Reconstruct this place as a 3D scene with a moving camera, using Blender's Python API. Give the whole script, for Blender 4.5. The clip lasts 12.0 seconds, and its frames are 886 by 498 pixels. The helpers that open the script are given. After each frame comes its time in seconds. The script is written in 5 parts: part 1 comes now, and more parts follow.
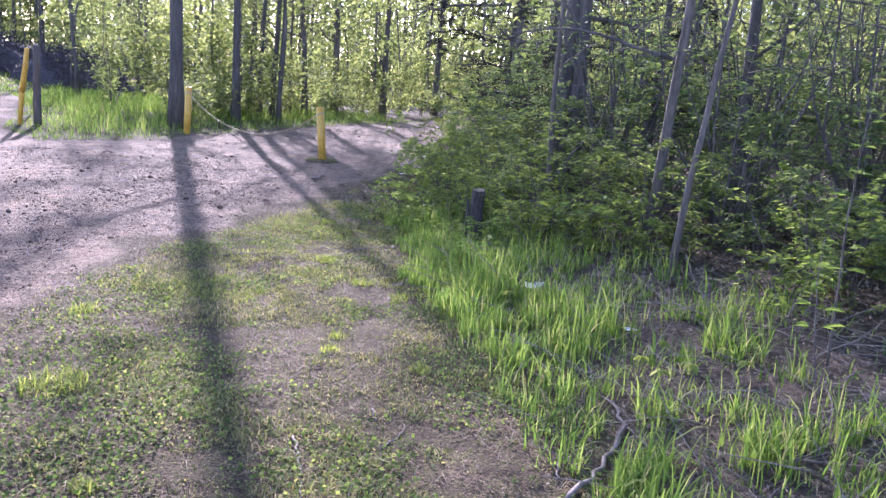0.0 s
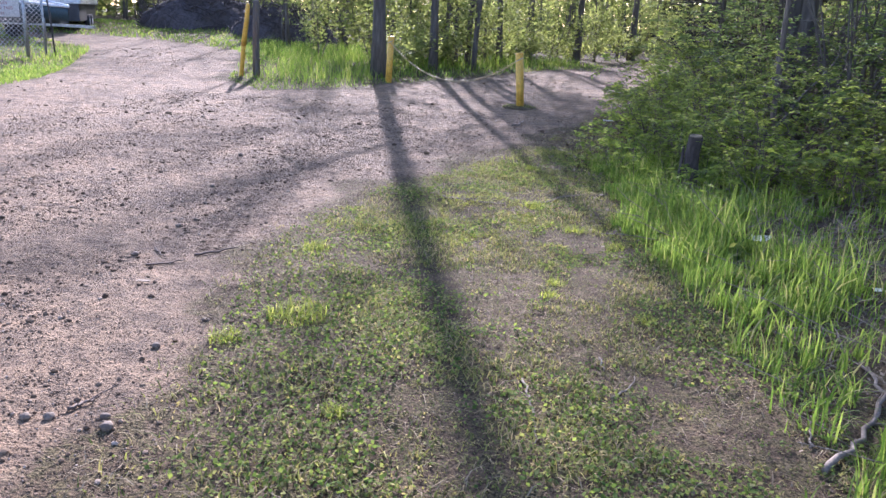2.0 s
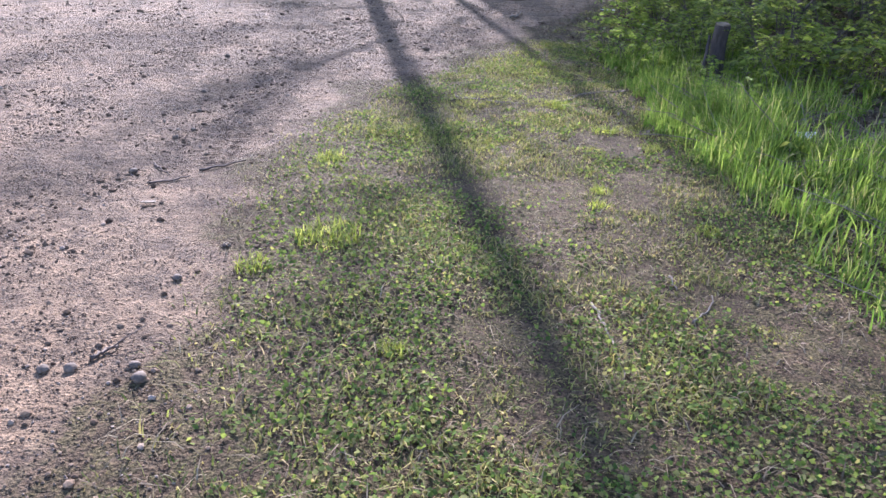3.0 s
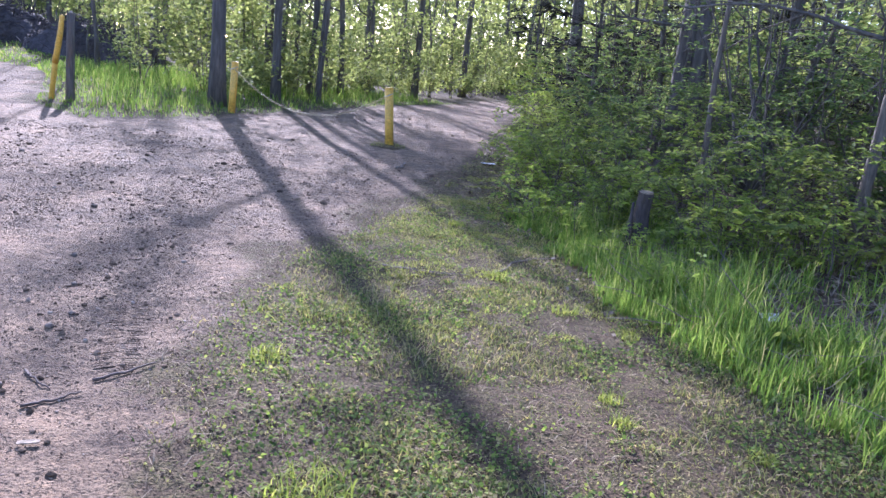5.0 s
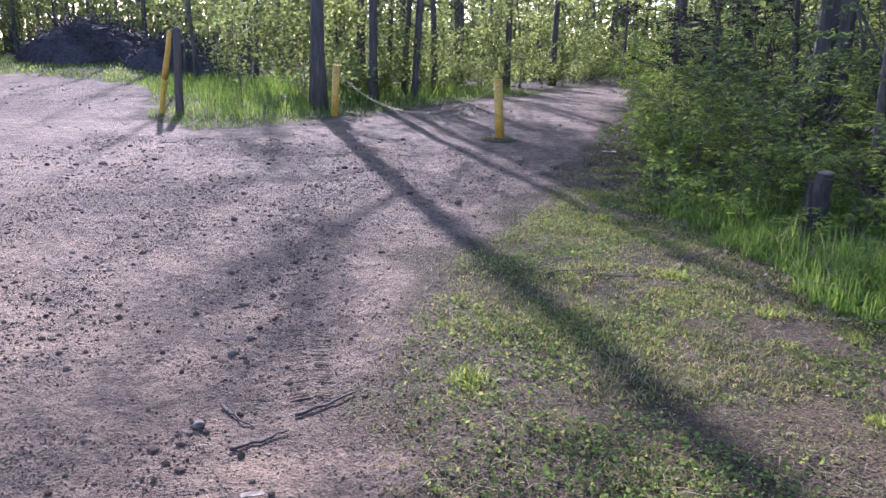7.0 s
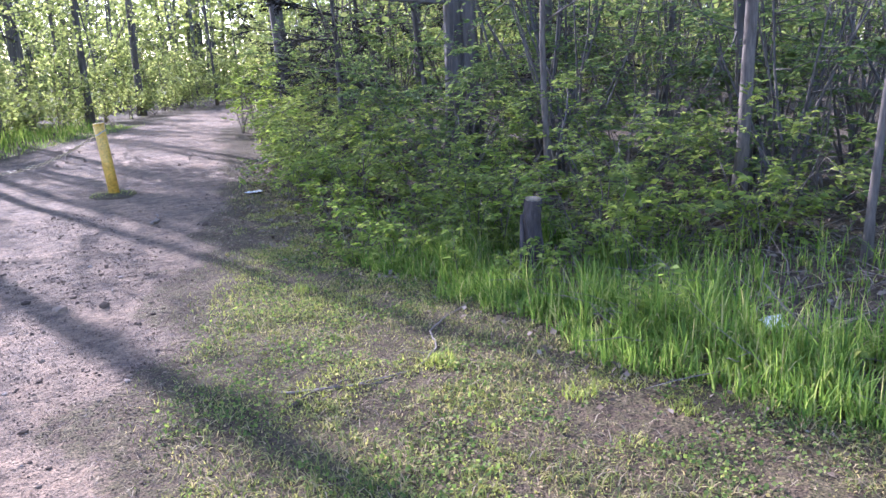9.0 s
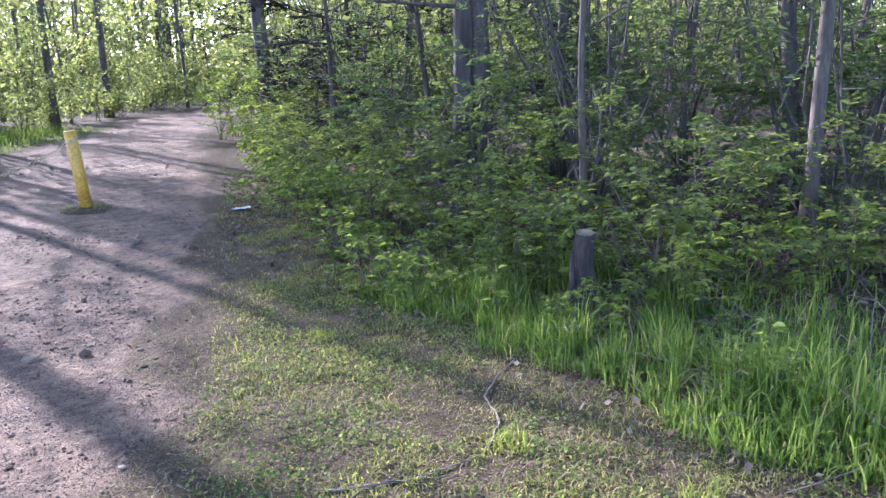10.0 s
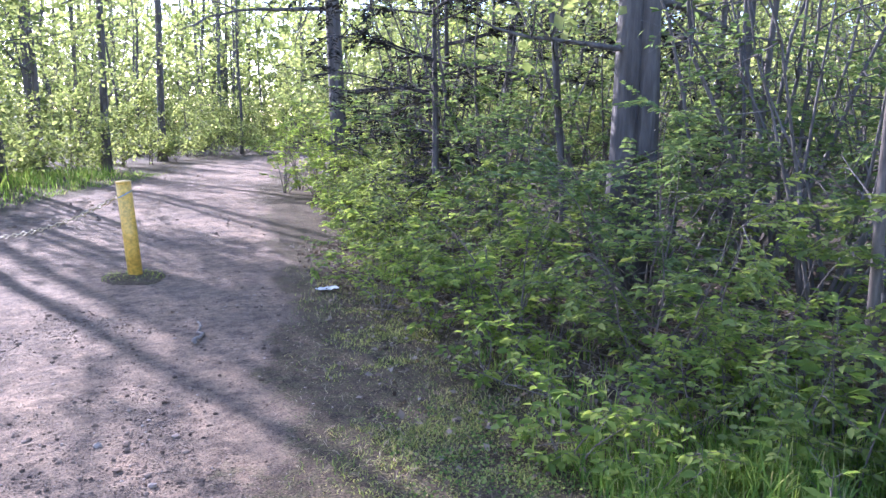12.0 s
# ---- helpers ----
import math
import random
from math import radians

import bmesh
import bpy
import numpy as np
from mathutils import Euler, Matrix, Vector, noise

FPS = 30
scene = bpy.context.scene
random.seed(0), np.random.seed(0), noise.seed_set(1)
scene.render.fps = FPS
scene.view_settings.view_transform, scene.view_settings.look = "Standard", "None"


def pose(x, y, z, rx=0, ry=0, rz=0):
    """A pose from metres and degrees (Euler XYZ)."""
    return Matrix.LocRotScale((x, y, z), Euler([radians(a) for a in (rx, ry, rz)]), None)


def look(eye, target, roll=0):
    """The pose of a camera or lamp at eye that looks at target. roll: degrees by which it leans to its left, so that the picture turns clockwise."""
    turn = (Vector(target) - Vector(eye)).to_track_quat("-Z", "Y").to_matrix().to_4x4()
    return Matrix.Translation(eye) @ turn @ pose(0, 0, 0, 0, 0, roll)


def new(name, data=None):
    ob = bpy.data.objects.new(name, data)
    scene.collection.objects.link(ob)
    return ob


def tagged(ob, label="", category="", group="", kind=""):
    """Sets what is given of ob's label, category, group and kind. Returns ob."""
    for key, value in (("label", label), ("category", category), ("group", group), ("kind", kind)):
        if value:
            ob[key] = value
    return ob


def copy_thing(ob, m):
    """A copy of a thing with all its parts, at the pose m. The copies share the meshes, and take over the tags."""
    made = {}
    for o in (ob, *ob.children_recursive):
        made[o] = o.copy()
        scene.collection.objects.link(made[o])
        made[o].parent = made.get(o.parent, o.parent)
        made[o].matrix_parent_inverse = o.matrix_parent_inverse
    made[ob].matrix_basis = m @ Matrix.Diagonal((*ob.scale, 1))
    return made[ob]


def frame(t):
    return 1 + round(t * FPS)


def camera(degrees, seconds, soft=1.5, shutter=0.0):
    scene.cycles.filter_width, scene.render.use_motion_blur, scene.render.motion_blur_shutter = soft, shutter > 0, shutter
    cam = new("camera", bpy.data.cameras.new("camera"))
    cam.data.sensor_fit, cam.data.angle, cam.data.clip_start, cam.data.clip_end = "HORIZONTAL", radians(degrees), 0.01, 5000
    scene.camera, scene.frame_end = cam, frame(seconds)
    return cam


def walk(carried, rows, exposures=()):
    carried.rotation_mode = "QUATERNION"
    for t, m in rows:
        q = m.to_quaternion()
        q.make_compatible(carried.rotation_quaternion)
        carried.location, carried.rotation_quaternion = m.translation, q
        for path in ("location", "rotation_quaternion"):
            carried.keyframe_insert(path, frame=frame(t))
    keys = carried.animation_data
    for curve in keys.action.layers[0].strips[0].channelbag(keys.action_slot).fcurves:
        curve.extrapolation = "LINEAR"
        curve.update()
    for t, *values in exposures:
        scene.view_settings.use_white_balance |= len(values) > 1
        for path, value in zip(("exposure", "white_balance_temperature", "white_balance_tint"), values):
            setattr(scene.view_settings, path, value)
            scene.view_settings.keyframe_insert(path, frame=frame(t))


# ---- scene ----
cam = camera(60.2, 12.0)
PATH = [
    (0, (0.188, -0.307, 1.51), (0.279, 1.647, 1.092), 4.5),
    (0.5, (0.178, -0.294, 1.514), (0.145, 1.665, 1.117), 4.1),
    (1, (0.18, -0.294, 1.507), (0.034, 1.661, 1.111), 3.4),
    (1.2, (0.15, -0.296, 1.49), (-0.103, 1.647, 1.093), 3.0),
    (1.5, (0.12, -0.298, 1.476), (-0.287, 1.606, 1.018), 2.3),
    (2, (-0.028, -0.255, 1.454), (-0.398, 1.625, 0.88), 2.7),
    (2.5, (-0.207, -0.158, 1.413), (-0.517, 1.656, 0.629), 2.2),
    (3, (-0.405, 0.058, 1.379), (-0.689, 1.861, 0.562), 1.9),
    (3.5, (-0.707, 0.303, 1.404), (-0.905, 2.128, 0.611), 1.2),
    (3.7, (-0.795, 0.407, 1.421), (-0.836, 2.245, 0.632), 2.3),
    (5.3, (-1.21, 0.893, 1.388), (-1.094, 2.846, 0.973), 5.8),
    (5.5, (-1.218, 0.897, 1.397), (-1.168, 2.854, 0.989), 5.3),
    (6, (-1.33, 0.874, 1.387), (-1.424, 2.835, 1.007), 3.9),
    (6.5, (-1.512, 1.016, 1.335), (-1.66, 2.97, 0.937), 2.8),
    (7, (-1.708, 1.256, 1.32), (-1.808, 3.191, 0.826), 1.6),
    (7.2, (-1.8, 1.36, 1.315), (-1.707, 3.298, 0.829), 1.5),
    (7.3, (-1.845, 1.42, 1.32), (-1.676, 3.353, 0.834), 1.4),
    (7.5, (-1.935, 1.515, 1.332), (-1.586, 3.42, 0.833), 1.1),
    (7.7, (-1.987, 1.647, 1.321), (-1.493, 3.52, 0.825), 1.3),
    (9.3, (-2.071, 2.873, 1.521), (-1.202, 4.613, 1.053), -3.2),
    (9.5, (-2.083, 3.015, 1.538), (-1.233, 4.764, 1.072), -3.6),
    (10, (-2.116, 3.517, 1.541), (-1.181, 5.224, 1.081), -1.8),
    (10.5, (-2.004, 3.973, 1.556), (-1.045, 5.683, 1.16), -0.3),
    (11, (-1.98, 4.483, 1.549), (-1.071, 6.227, 1.184), -0.1),
    (11.5, (-2.035, 5.027, 1.564), (-1.144, 6.784, 1.218), 2.2),
    (12, (-2.024, 5.671, 1.527), (-1.154, 7.444, 1.208), 0.8),
]
walk(cam, [(t, look(eye, target, roll)) for t, eye, target, roll in PATH], [(0, 1.88, 5350, 36), (0.5, 1.65, 5400, 36), (1.5, 1.58, 5600, 30), (3, 1.58, 5500, 25), (5.5, 1.65, 5150, 30), (6.5, 1.4, 5250, 31), (7.2, 1.32, 5300, 31), (7.7, 1.5, 5400, 26), (9.4, 2.1, 5200, 30), (10, 2.0, 5250, 28), (10.5, 2.23, 5200, 32), (11, 2.18, 5200, 31), (11.5, 2.08, 5250, 30), (12, 2.28, 5200, 30)])

# ---- world, sun, exposure ----
SUN_AZ, SUN_EL = radians(-18.0), radians(27.0)
to_sun = Vector((math.sin(SUN_AZ) * math.cos(SUN_EL), math.cos(SUN_AZ) * math.cos(SUN_EL), math.sin(SUN_EL)))
world = bpy.data.worlds.new("sky")
scene.world = world
world.use_nodes = True
wn = world.node_tree
sky = wn.nodes.new("ShaderNodeTexSky")
sky.sky_type = "NISHITA"
sky.sun_disc = False
sky.sun_elevation, sky.sun_rotation = SUN_EL, SUN_AZ
sky.air_density, sky.dust_density, sky.ozone_density = 1.0, 1.0, 1.5
back = wn.nodes["Background"]
back.inputs["Strength"].default_value = 0.14
wn.links.new(sky.outputs["Color"], back.inputs["Color"])
sun_data = bpy.data.lights.new("sun", "SUN")
sun_data.energy, sun_data.angle, sun_data.color = 5.0, radians(0.75), (1.0, 0.93, 0.83)
sun = new("sun", sun_data)
sun.matrix_world = look(tuple(to_sun * 60), (0, 0, 0))


# ---- materials ----
def material(name):
    m = bpy.data.materials.new(name)
    m.use_nodes = True
    return m, m.node_tree, m.node_tree.nodes["Principled BSDF"]


def node(nt, kind, **values):
    n = nt.nodes.new(kind)
    for key, value in values.items():
        n.inputs[key.replace("_", " ")].default_value = value
    return n


def ramp(nt, source, stops):
    r = nt.nodes.new("ShaderNodeValToRGB")
    while len(r.color_ramp.elements) < len(stops):
        r.color_ramp.elements.new(0.5)
    for e, (p, c) in zip(r.color_ramp.elements, stops):
        e.position, e.color = p, (*c, 1)
    nt.links.new(source, r.inputs[0])
    return r.outputs[0]


def noise_out(nt, scale, detail=4.0, rough=0.6, stretch=None):
    n = node(nt, "ShaderNodeTexNoise", Scale=scale, Detail=detail, Roughness=rough)
    c = nt.nodes.new("ShaderNodeTexCoord")
    if stretch:
        mp = nt.nodes.new("ShaderNodeMapping")
        mp.inputs["Scale"].default_value = stretch
        nt.links.new(c.outputs["Object"], mp.inputs[0])
        nt.links.new(mp.outputs[0], n.inputs["Vector"])
    else:
        nt.links.new(c.outputs["Object"], n.inputs["Vector"])
    return n.outputs["Fac"]


def bump(nt, bsdf, source, strength=0.4, distance=0.01):
    b = node(nt, "ShaderNodeBump", Strength=strength, Distance=distance)
    nt.links.new(source, b.inputs["Height"])
    nt.links.new(b.outputs[0], bsdf.inputs["Normal"])


def mix(nt, fac, a, b, kind="MIX"):
    m = nt.nodes.new("ShaderNodeMix")
    m.data_type, m.blend_type = "RGBA", kind
    for value, socket in ((fac, m.inputs[0]), (a, m.inputs[6]), (b, m.inputs[7])):
        if isinstance(value, (int, float)):
            socket.default_value = value
        elif isinstance(value, tuple):
            socket.default_value = (*value, 1)
        else:
            nt.links.new(value, socket)
    return m.outputs[2]


def rough_material(name, stops, scale=6.0, roughness=0.85, relief=0.4, depth=0.01, fine=60.0, stretch=None, metallic=0.0):
    """A weathered surface: a broad tone from stops, darkened or lightened by a finer grain, with relief."""
    m, nt, b = material(name)
    broad = ramp(nt, noise_out(nt, scale, 5, 0.6, stretch), stops)
    grain = noise_out(nt, fine, 3, 0.6, stretch)
    tone = ramp(nt, grain, [(0.3, (0.62, 0.62, 0.62)), (0.7, (1.2, 1.2, 1.2))])
    nt.links.new(mix(nt, 1.0, broad, tone, "MULTIPLY"), b.inputs["Base Color"])
    b.inputs["Roughness"].default_value, b.inputs["Metallic"].default_value = roughness, metallic
    bump(nt, b, grain, relief, depth)
    return m


def leaf_material(name, stops, through_light=0.5, roughness=0.6):
    """Thin leaves: each takes its own tone from stops; light comes through them in a yellower tone."""
    m, nt, b = material(name)
    geo = nt.nodes.new("ShaderNodeNewGeometry")
    tone = ramp(nt, geo.outputs["Random Per Island"], stops)
    nt.links.new(tone, b.inputs["Base Color"])
    b.inputs["Roughness"].default_value = roughness
    b.inputs["Specular IOR Level"].default_value = 0.15
    tr = nt.nodes.new("ShaderNodeBsdfTranslucent")
    nt.links.new(mix(nt, 1.0, tone, (1.36, 1.38, 0.95), "MULTIPLY"), tr.inputs["Color"])
    ms = nt.nodes.new("ShaderNodeMixShader")
    ms.inputs[0].default_value = through_light
    nt.links.new(b.outputs[0], ms.inputs[1])
    nt.links.new(tr.outputs[0], ms.inputs[2])
    nt.links.new(ms.outputs[0], nt.nodes["Material Output"].inputs["Surface"])
    return m


def ground_material():
    """Packed sandy dirt, thin turf over brown soil, and leaf litter, blended by the masks of the sheet."""
    m, nt, b = material("ground_soil")
    fine, mid, broad = noise_out(nt, 90, 4), noise_out(nt, 14, 5), noise_out(nt, 1.1, 4)
    dirt = ramp(nt, mid, [(0.3, (0.125, 0.081, 0.047)), (0.48, (0.215, 0.145, 0.087)), (0.7, (0.3, 0.21, 0.13))])
    dirt = mix(nt, 1.0, dirt, ramp(nt, broad, [(0.3, (0.7, 0.68, 0.68)), (0.5, (0.95, 0.93, 0.92)), (0.68, (1.2, 1.17, 1.14))]), "MULTIPLY")
    dirt = mix(nt, 1.0, dirt, ramp(nt, fine, [(0.36, (0.4, 0.37, 0.35)), (0.46, (0.94, 0.94, 0.94)), (0.66, (1.32, 1.3, 1.27))]), "MULTIPLY")
    turf = ramp(nt, mid, [(0.3, (0.045, 0.031, 0.018)), (0.45, (0.12, 0.084, 0.052)), (0.58, (0.108, 0.088, 0.042)), (0.74, (0.22, 0.16, 0.1))])
    turf = mix(nt, 1.0, turf, ramp(nt, fine, [(0.35, (0.32, 0.31, 0.3)), (0.5, (0.95, 0.95, 0.93)), (0.66, (1.7, 1.65, 1.6))]), "MULTIPLY")
    litter = ramp(nt, noise_out(nt, 28, 5), [(0.3, (0.042, 0.031, 0.021)), (0.5, (0.105, 0.079, 0.056)), (0.7, (0.2, 0.157, 0.112))])
    patches = ramp(nt, noise_out(nt, 4.5, 5, 0.7), [(0.38, (0.62, 0.6, 0.6)), (0.5, (1, 1, 1)), (0.64, (1.18, 1.16, 1.14))])
    dirt = mix(nt, 1.0, dirt, patches, "MULTIPLY")
    crumbs = ramp(nt, noise_out(nt, 36, 3, 0.6), [(0.3, (0.55, 0.53, 0.52)), (0.38, (0.96, 0.96, 0.96)), (0.7, (1.1, 1.09, 1.08))])
    dirt = mix(nt, 1.0, dirt, crumbs, "MULTIPLY")
    masks = []
    for key in ("turf", "litter"):
        a = nt.nodes.new("ShaderNodeAttribute")
        a.attribute_name = key
        masks.append(a.outputs["Fac"])
    wob = nt.nodes.new("ShaderNodeMath")
    wob.operation = "MULTIPLY_ADD"
    wob.inputs[1].default_value, wob.inputs[2].default_value = 0.9, -0.45
    nt.links.new(mid, wob.inputs[0])
    add = nt.nodes.new("ShaderNodeMath")
    nt.links.new(masks[0], add.inputs[0])
    nt.links.new(wob.outputs[0], add.inputs[1])
    edge = ramp(nt, add.outputs[0], [(0.35, (0, 0, 0)), (0.65, (1, 1, 1))])
    colour = mix(nt, edge, dirt, turf)
    colour = mix(nt, masks[1], colour, litter)
    nt.links.new(colour, b.inputs["Base Color"])
    b.inputs["Roughness"].default_value = 0.92
    dull = nt.nodes.new("ShaderNodeMath")
    dull.operation = "MULTIPLY_ADD"
    dull.inputs[1].default_value, dull.inputs[2].default_value = -0.3, 0.48
    nt.links.new(edge, dull.inputs[0])
    nt.links.new(dull.outputs[0], b.inputs["Specular IOR Level"])
    both = nt.nodes.new("ShaderNodeMath")
    both.operation = "MULTIPLY_ADD"
    both.inputs[1].default_value = 0.6
    nt.links.new(fine, both.inputs[0])
    nt.links.new(mid, both.inputs[2])
    clods = nt.nodes.new("ShaderNodeMath")
    clods.operation = "MULTIPLY_ADD"
    clods.inputs[1].default_value = 0.55
    nt.links.new(noise_out(nt, 38, 3, 0.7), clods.inputs[0])
    nt.links.new(both.outputs[0], clods.inputs[2])
    bump(nt, b, clods.outputs[0], 0.9, 0.05)
    return m


SOIL = ground_material()
BARK = rough_material("grey_bark", [(0.3, (0.07, 0.058, 0.048)), (0.7, (0.18, 0.155, 0.13))], 5, 0.9, 0.9, 0.03, 22, (1, 1, 0.16))
PALE_BARK = rough_material("pale_bark", [(0.3, (0.085, 0.066, 0.05)), (0.7, (0.2, 0.16, 0.125))], 5, 0.85, 0.6, 0.01, 40, (1, 1, 0.2))
TWIG = rough_material("dead_twig", [(0.3, (0.13, 0.1, 0.075)), (0.7, (0.31, 0.25, 0.195))], 9, 0.85, 0.4, 0.004, 80)
DARK_TWIG = rough_material("wet_twig", [(0.3, (0.06, 0.04, 0.03)), (0.7, (0.16, 0.11, 0.085))], 9, 0.8, 0.4, 0.004, 80)
CUT_WOOD = rough_material("cut_wood", [(0.3, (0.2, 0.15, 0.1)), (0.7, (0.38, 0.3, 0.21))], 18, 0.85, 0.4, 0.004, 70)
YELLOW = rough_material("yellow_paint", [(0.3, (0.66, 0.36, 0.045)), (0.55, (0.78, 0.46, 0.07)), (0.8, (0.68, 0.43, 0.11))], 7, 0.5, 0.15, 0.003, 35)
GALV = rough_material("galvanised_steel", [(0.3, (0.3, 0.31, 0.32)), (0.7, (0.5, 0.51, 0.52))], 12, 0.45, 0.1, 0.002, 60, None, 0.8)
CHAIN = rough_material("painted_chain", [(0.3, (0.42, 0.31, 0.14)), (0.7, (0.6, 0.48, 0.25))], 20, 0.55, 0.2, 0.002, 60)
WHITE = rough_material("white_panel", [(0.3, (0.7, 0.72, 0.76)), (0.7, (0.82, 0.83, 0.85))], 1.2, 0.35, 0.05, 0.002, 30)
CREAM = rough_material("ribbed_cream_siding", [(0.3, (0.6, 0.57, 0.48)), (0.7, (0.75, 0.72, 0.63))], 1.2, 0.4, 0.05, 0.002, 30)
BLACK = rough_material("dark_frame", [(0.3, (0.015, 0.016, 0.018)), (0.7, (0.05, 0.05, 0.055))], 4, 0.5, 0.1, 0.003, 30)
RUBBER = rough_material("tyre_rubber", [(0.3, (0.02, 0.02, 0.02)), (0.7, (0.045, 0.045, 0.045))], 10, 0.85, 0.2, 0.004, 50)
TEAL = rough_material("dark_teal_paint", [(0.3, (0.02, 0.045, 0.06)), (0.7, (0.045, 0.08, 0.095))], 2, 0.55, 0.03, 0.001, 30)
GREY_MARK = rough_material("grey_decal", [(0.3, (0.3, 0.31, 0.33)), (0.7, (0.4, 0.41, 0.43))], 5, 0.5, 0.02, 0.001, 30)
SIGN_WHITE = rough_material("sign_face", [(0.3, (0.6, 0.56, 0.55)), (0.7, (0.72, 0.69, 0.68))], 4, 0.5, 0.03, 0.001, 30)
SIGN_RED = rough_material("sign_letter", [(0.3, (0.35, 0.1, 0.09)), (0.7, (0.45, 0.15, 0.13))], 9, 0.5, 0.02, 0.001, 30)
ROOFING = rough_material("roof_shingle", [(0.3, (0.13, 0.1, 0.085)), (0.7, (0.26, 0.21, 0.18))], 3, 0.9, 0.4, 0.01, 25)
PAPER = rough_material("white_litter", [(0.3, (0.62, 0.62, 0.6)), (0.7, (0.8, 0.8, 0.78))], 15, 0.6, 0.3, 0.004, 60)
STONE = rough_material("field_stone", [(0.3, (0.1, 0.07, 0.05)), (0.7, (0.23, 0.17, 0.125))], 14, 0.8, 0.5, 0.006, 70)
BRUSH = rough_material("brush_wood", [(0.3, (0.035, 0.028, 0.028)), (0.7, (0.12, 0.095, 0.09))], 8, 0.9, 0.5, 0.01, 40)
GRASS = leaf_material("tall_grass", [(0.0, (0.09, 0.16, 0.03)), (0.5, (0.17, 0.25, 0.052)), (0.85, (0.29, 0.36, 0.085)), (1.0, (0.42, 0.36, 0.2))], 0.55)
TURF = leaf_material("short_turf", [(0.0, (0.075, 0.1, 0.035)), (0.35, (0.17, 0.2, 0.06)), (0.65, (0.32, 0.3, 0.11)), (0.84, (0.4, 0.32, 0.15)), (1.0, (0.44, 0.34, 0.23))], 0.42, 0.8)
TUFT = leaf_material("tuft_grass", [(0.0, (0.13, 0.17, 0.04)), (0.5, (0.28, 0.32, 0.07)), (1.0, (0.45, 0.43, 0.13))], 0.5)
CLOVER = leaf_material("clover_leaf", [(0.0, (0.06, 0.1, 0.028)), (0.45, (0.14, 0.2, 0.05)), (0.8, (0.26, 0.31, 0.08)), (1.0, (0.36, 0.3, 0.15))], 0.45, 0.85)
LUSH = leaf_material("lush_turf_blade", [(0.0, (0.13, 0.16, 0.045)), (0.5, (0.31, 0.325, 0.085)), (1.0, (0.46, 0.42, 0.15))], 0.5, 0.8)
PEBBLE = leaf_material("loose_clod", [(0.0, (0.07, 0.046, 0.03)), (0.5, (0.16, 0.108, 0.07)), (0.85, (0.28, 0.195, 0.13)), (1.0, (0.4, 0.31, 0.235))], 0.0, 0.9)
STUMP_BARK = rough_material("dark_stump_bark", [(0.3, (0.04, 0.03, 0.027)), (0.7, (0.12, 0.092, 0.08))], 14, 0.95, 1.0, 0.02, 45, (1, 1, 0.3))
STRAW = leaf_material("dead_straw", [(0.0, (0.1, 0.072, 0.045)), (0.5, (0.2, 0.15, 0.095)), (1.0, (0.36, 0.29, 0.19))], 0.15, 0.8)
LEAF_DARK = leaf_material("shrub_leaf", [(0.0, (0.1, 0.145, 0.058)), (0.6, (0.155, 0.21, 0.08)), (1.0, (0.24, 0.29, 0.105))], 0.55)
LEAF_MID = leaf_material("edge_shrub_leaf", [(0.0, (0.13, 0.17, 0.052)), (0.6, (0.215, 0.265, 0.075)), (1.0, (0.34, 0.375, 0.11))], 0.58)
LEAF_LIGHT = leaf_material("spring_leaf", [(0.0, (0.12, 0.15, 0.055)), (0.5, (0.21, 0.24, 0.09)), (1.0, (0.37, 0.38, 0.16))], 0.62)
LEAF_BRIGHT = leaf_material("young_leaf", [(0.0, (0.14, 0.2, 0.045)), (0.6, (0.24, 0.31, 0.07)), (1.0, (0.38, 0.42, 0.1))], 0.6)
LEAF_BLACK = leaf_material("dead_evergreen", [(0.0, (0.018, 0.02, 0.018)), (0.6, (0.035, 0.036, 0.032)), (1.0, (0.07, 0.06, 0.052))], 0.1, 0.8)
DEAD_LEAF = leaf_material("fallen_leaf", [(0.0, (0.06, 0.04, 0.028)), (0.5, (0.17, 0.12, 0.08)), (1.0, (0.34, 0.27, 0.2))], 0.1, 0.8)


# ---- mesh helpers ----
rng = np.random.default_rng(7)


def lattice(x, y, cell, seed):
    """Smooth value noise between 0 and 1 on a lattice of that cell size."""
    u, v = np.asarray(x, float) / cell, np.asarray(y, float) / cell
    i, j = np.floor(u), np.floor(v)
    fu, fv = u - i, v - j
    fu, fv = fu * fu * (3 - 2 * fu), fv * fv * (3 - 2 * fv)

    def at(a, b):
        s = np.sin(a * 127.1 + b * 311.7 + seed * 74.7) * 43758.5453
        return s - np.floor(s)

    return (at(i, j) * (1 - fu) + at(i + 1, j) * fu) * (1 - fv) + (at(i, j + 1) * (1 - fu) + at(i + 1, j + 1) * fu) * fv


def smooth(a, b, v):
    t = np.clip((np.asarray(v, float) - a) / (b - a), 0, 1)
    return t * t * (3 - 2 * t)


